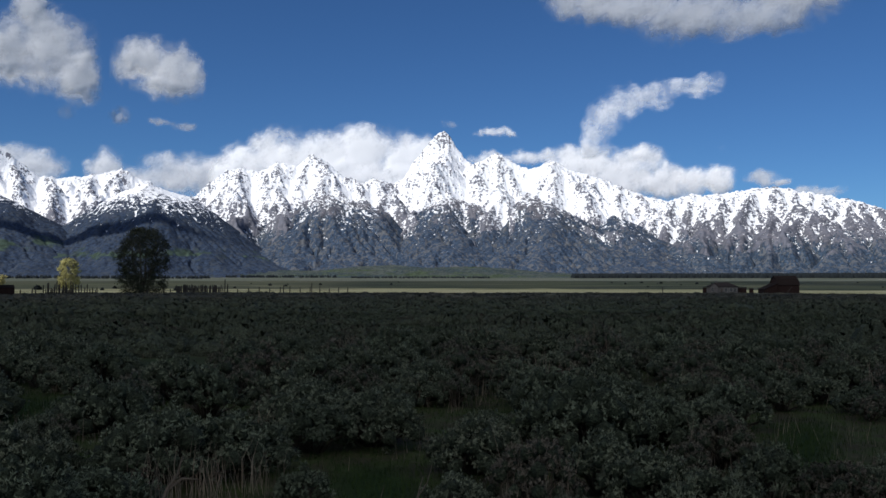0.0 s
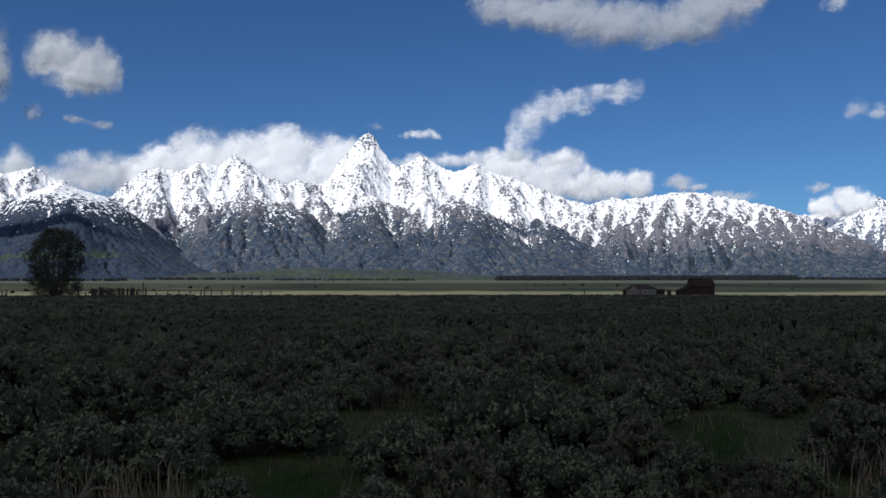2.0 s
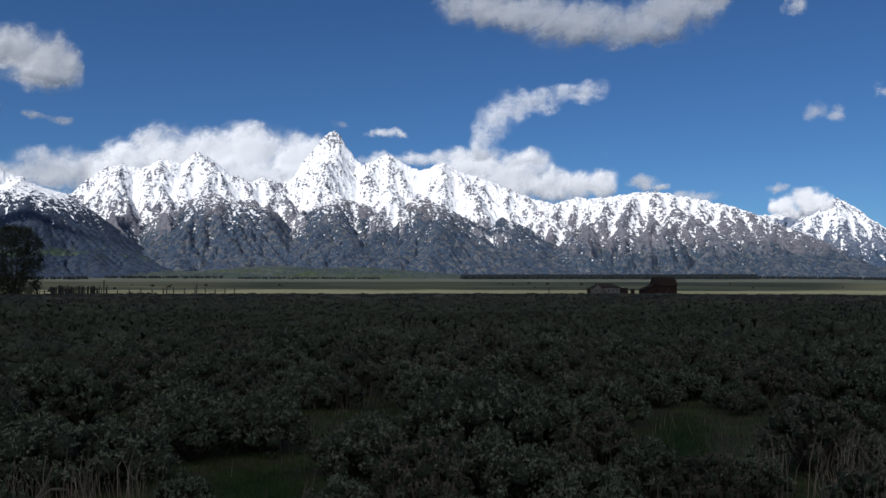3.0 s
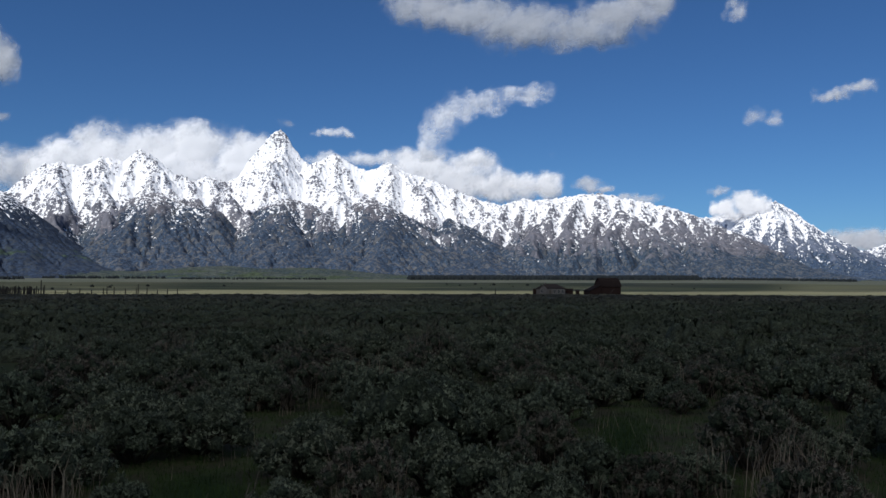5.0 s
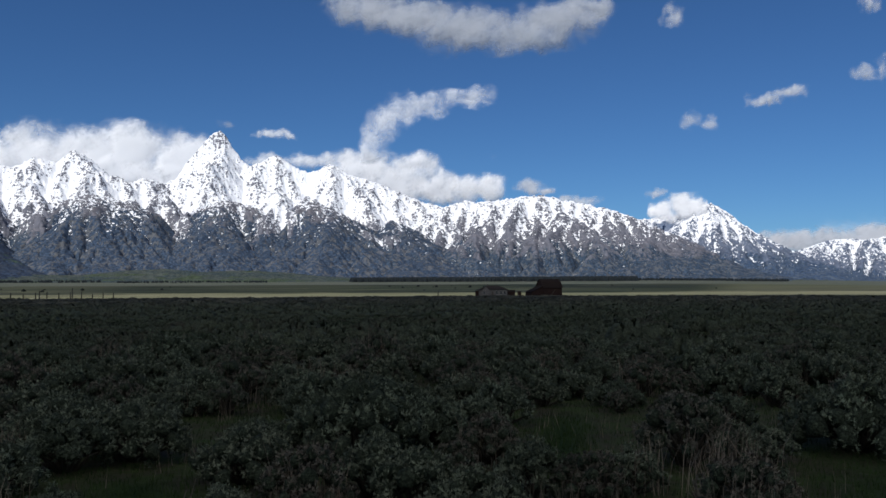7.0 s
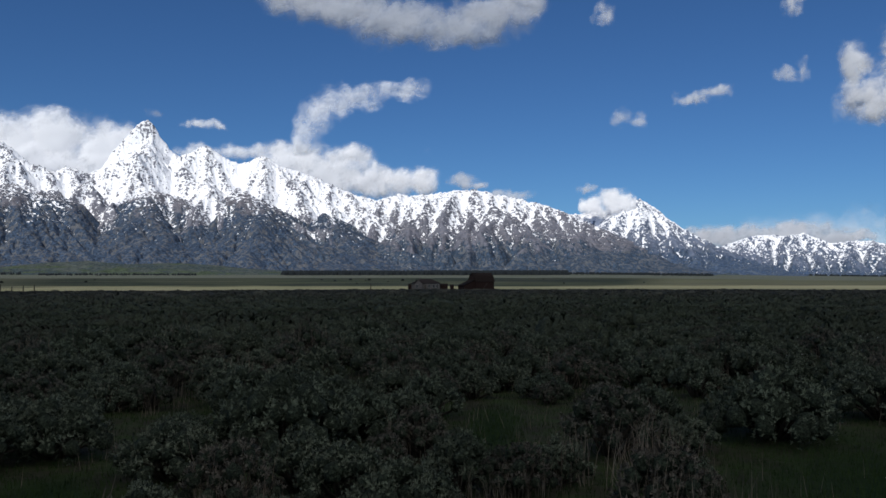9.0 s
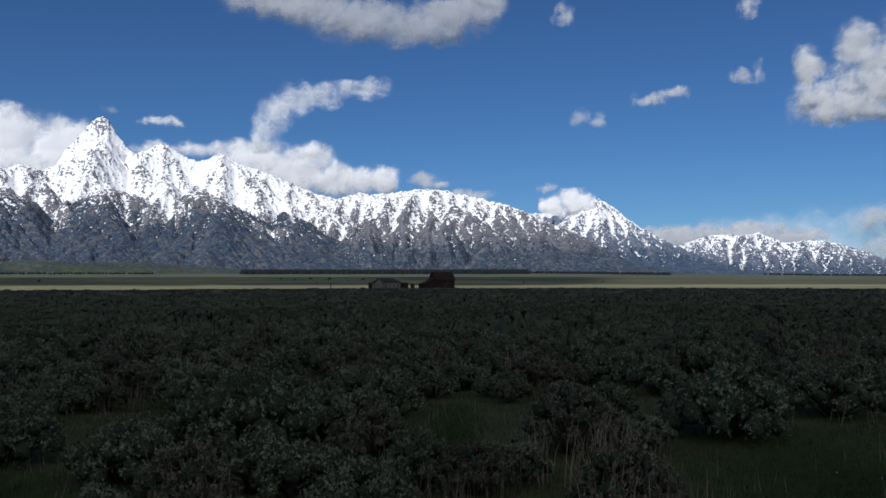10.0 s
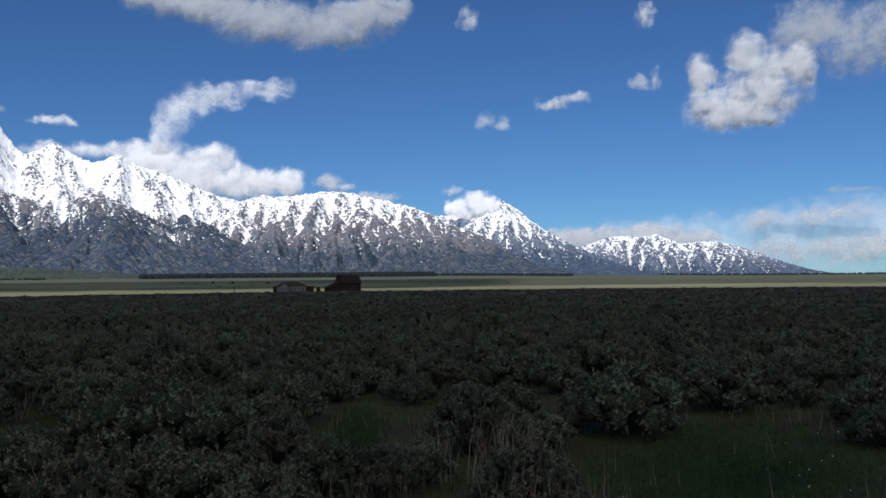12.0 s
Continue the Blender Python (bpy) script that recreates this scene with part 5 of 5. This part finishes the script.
# ---- grass, straw and flowers between the bushes ----
def blades_on(name, label, count, r0, r1, want, height, mat, width, seed, lean=0.22):
    g = np.random.default_rng(seed)
    az = g.uniform(-60, 31, count)
    r = np.sqrt(g.uniform(r0 ** 2, r1 ** 2, count))
    x, y = polar(az, r)
    keep = want(x, y) > g.uniform(0, 1, count)
    x, y = x[keep], y[keep]
    n = len(x)
    foot = np.stack([x, y, ground_z(x, y) - 0.01], 1)
    h = height * g.uniform(0.4, 1.2, (n, 1))
    s = g.normal(0, 1, (n, 3)) * np.array((1, 1, 0))
    s = s / np.linalg.norm(s, axis=1, keepdims=True) * width
    tip = foot + np.array((0, 0, 1)) * h + g.normal(0, lean, (n, 3)) * np.array((1, 1, 0)) * h
    v = np.stack([foot - s, foot + s, tip], 1).reshape(-1, 3)
    me = mesh_of(name, v, np.arange(len(v)).reshape(-1, 3), mat)
    tagged(new(name, me), label, "grass", kind="stuff")


blades_on("grass", "short fresh green grass in the gaps between bushes", 260000, 4.2, 18.0, lambda x, y: 0.25 + 0.75 * clearing(x, y), 0.075, GRASS, 0.005, 31)
blades_on("dry_grass", "thin tan stalks of last year's grass", 16000, 4.2, 22.0, lambda x, y: step(fbm(x / 1.6, y / 1.6, 3, 81), 0.05, 0.4) * (1 - 0.9 * clearing(x, y)), 0.30, STRAW, 0.003, 32, 0.14)

TUFT = [stalk_mesh(970 + k, 46, 0.34, 0.50, STRAW, 0.0024, 0.14) for k in range(3)]
for i, (a, d, s) in enumerate(((17.2, 7.0, 1.0), (14.6, 7.1, 1.0), (12.6, 7.1, 0.9), (19.4, 7.0, 0.8), (-6.2, 6.1, 0.9), (-7.4, 5.9, 0.7), (-21.0, 6.6, 0.8), (-16.0, 6.1, 0.7), (-32.8, 8.0, 1.3), (-31.7, 7.6, 1.2), (-33.4, 8.7, 1.1), (12.0, 9.2, 0.9), (-25.8, 7.6, 0.8))):
    x, y = (float(v) for v in polar(a, d))
    z = float(ground_z(np.array([x]), np.array([y]))[0])
    ob = new("grass_tuft", TUFT[i % 3])
    ob.matrix_world = Matrix.LocRotScale((x, y, z), Euler((0, 0, i * 1.3)), (s, s, s))
    tagged(ob, "tuft of upright tan dead grass stalks", "grass tuft", group="dead grass tufts")


# ---- bare twigs and a few white flowers ----
def bare_twig(az, r, pts, thick):
    bm = bmesh.new()
    tube(bm, pts, [thick * (1 - 0.7 * i / (len(pts) - 1)) for i in range(len(pts))], 6)
    k = len(pts) // 2
    tube(bm, [pts[k], tuple(np.array(pts[k]) + (0.07, 0.02, 0.10)), tuple(np.array(pts[k]) + (0.10, 0.0, 0.22))], [thick * 0.6, thick * 0.4, thick * 0.2], 5)
    ob = part("dead_branch", bm, BARK)
    ob.matrix_world = spot(az, r)
    tagged(ob, "bare bent grey dead sagebrush branch", "branch", group="dead branches")


bare_twig(17.6, 6.2, [(0, 0, -0.03), (-0.02, 0, 0.14), (0.02, 0.02, 0.27), (0.12, 0.03, 0.34), (0.22, 0.02, 0.33)], 0.020)
bare_twig(1.6, 5.9, [(0, 0, -0.03), (0.02, 0, 0.12), (-0.01, 0.02, 0.24), (0.03, 0.03, 0.38)], 0.010)
bare_twig(3.2, 5.6, [(0, 0, -0.03), (-0.08, 0, 0.08), (-0.16, 0.02, 0.18), (-0.20, 0.03, 0.26)], 0.008)


def wildflowers():
    g = np.random.default_rng(404)
    vs, fs, n0 = [], [], 0
    for a, d, n, sa, sd in ((-43.6, 21.0, 26, 1.6, 1.6), (-40.2, 15.5, 12, 1.0, 0.8), (-47.5, 18.5, 16, 1.2, 1.0), (-50.2, 7.2, 8, 1.6, 0.5), (-49.0, 6.4, 5, 1.2, 0.3)):
        x, y = polar(a + g.normal(0, sa, n), d + g.normal(0, sd, n))
        z = ground_z(x, y) + g.uniform(0.25, 0.55, n)
        for i in range(n):
            t = np.arange(6) * np.pi / 3
            w = g.uniform(0.004, 0.008) * (d / 8) ** 0.5
            ring = np.stack([x[i] + np.cos(t) * w, y[i] + np.sin(t) * w, np.full(6, z[i])], 1)
            vs.append(np.concatenate([ring, [[x[i], y[i], z[i] + w * 0.7], [x[i], y[i], z[i] - w * 0.7]]]))
            q = np.arange(6)
            fs.append(np.concatenate([np.stack([q, (q + 1) % 6, np.full(6, 6)], 1), np.stack([(q + 1) % 6, q, np.full(6, 7)], 1)]) + n0)
            n0 += 8
    me = mesh_of("wildflowers", np.concatenate(vs), np.concatenate(fs), FLOWER)
    tagged(new("wildflowers", me), "scattered small white flower heads among the bushes", "flowers", kind="stuff")


wildflowers()
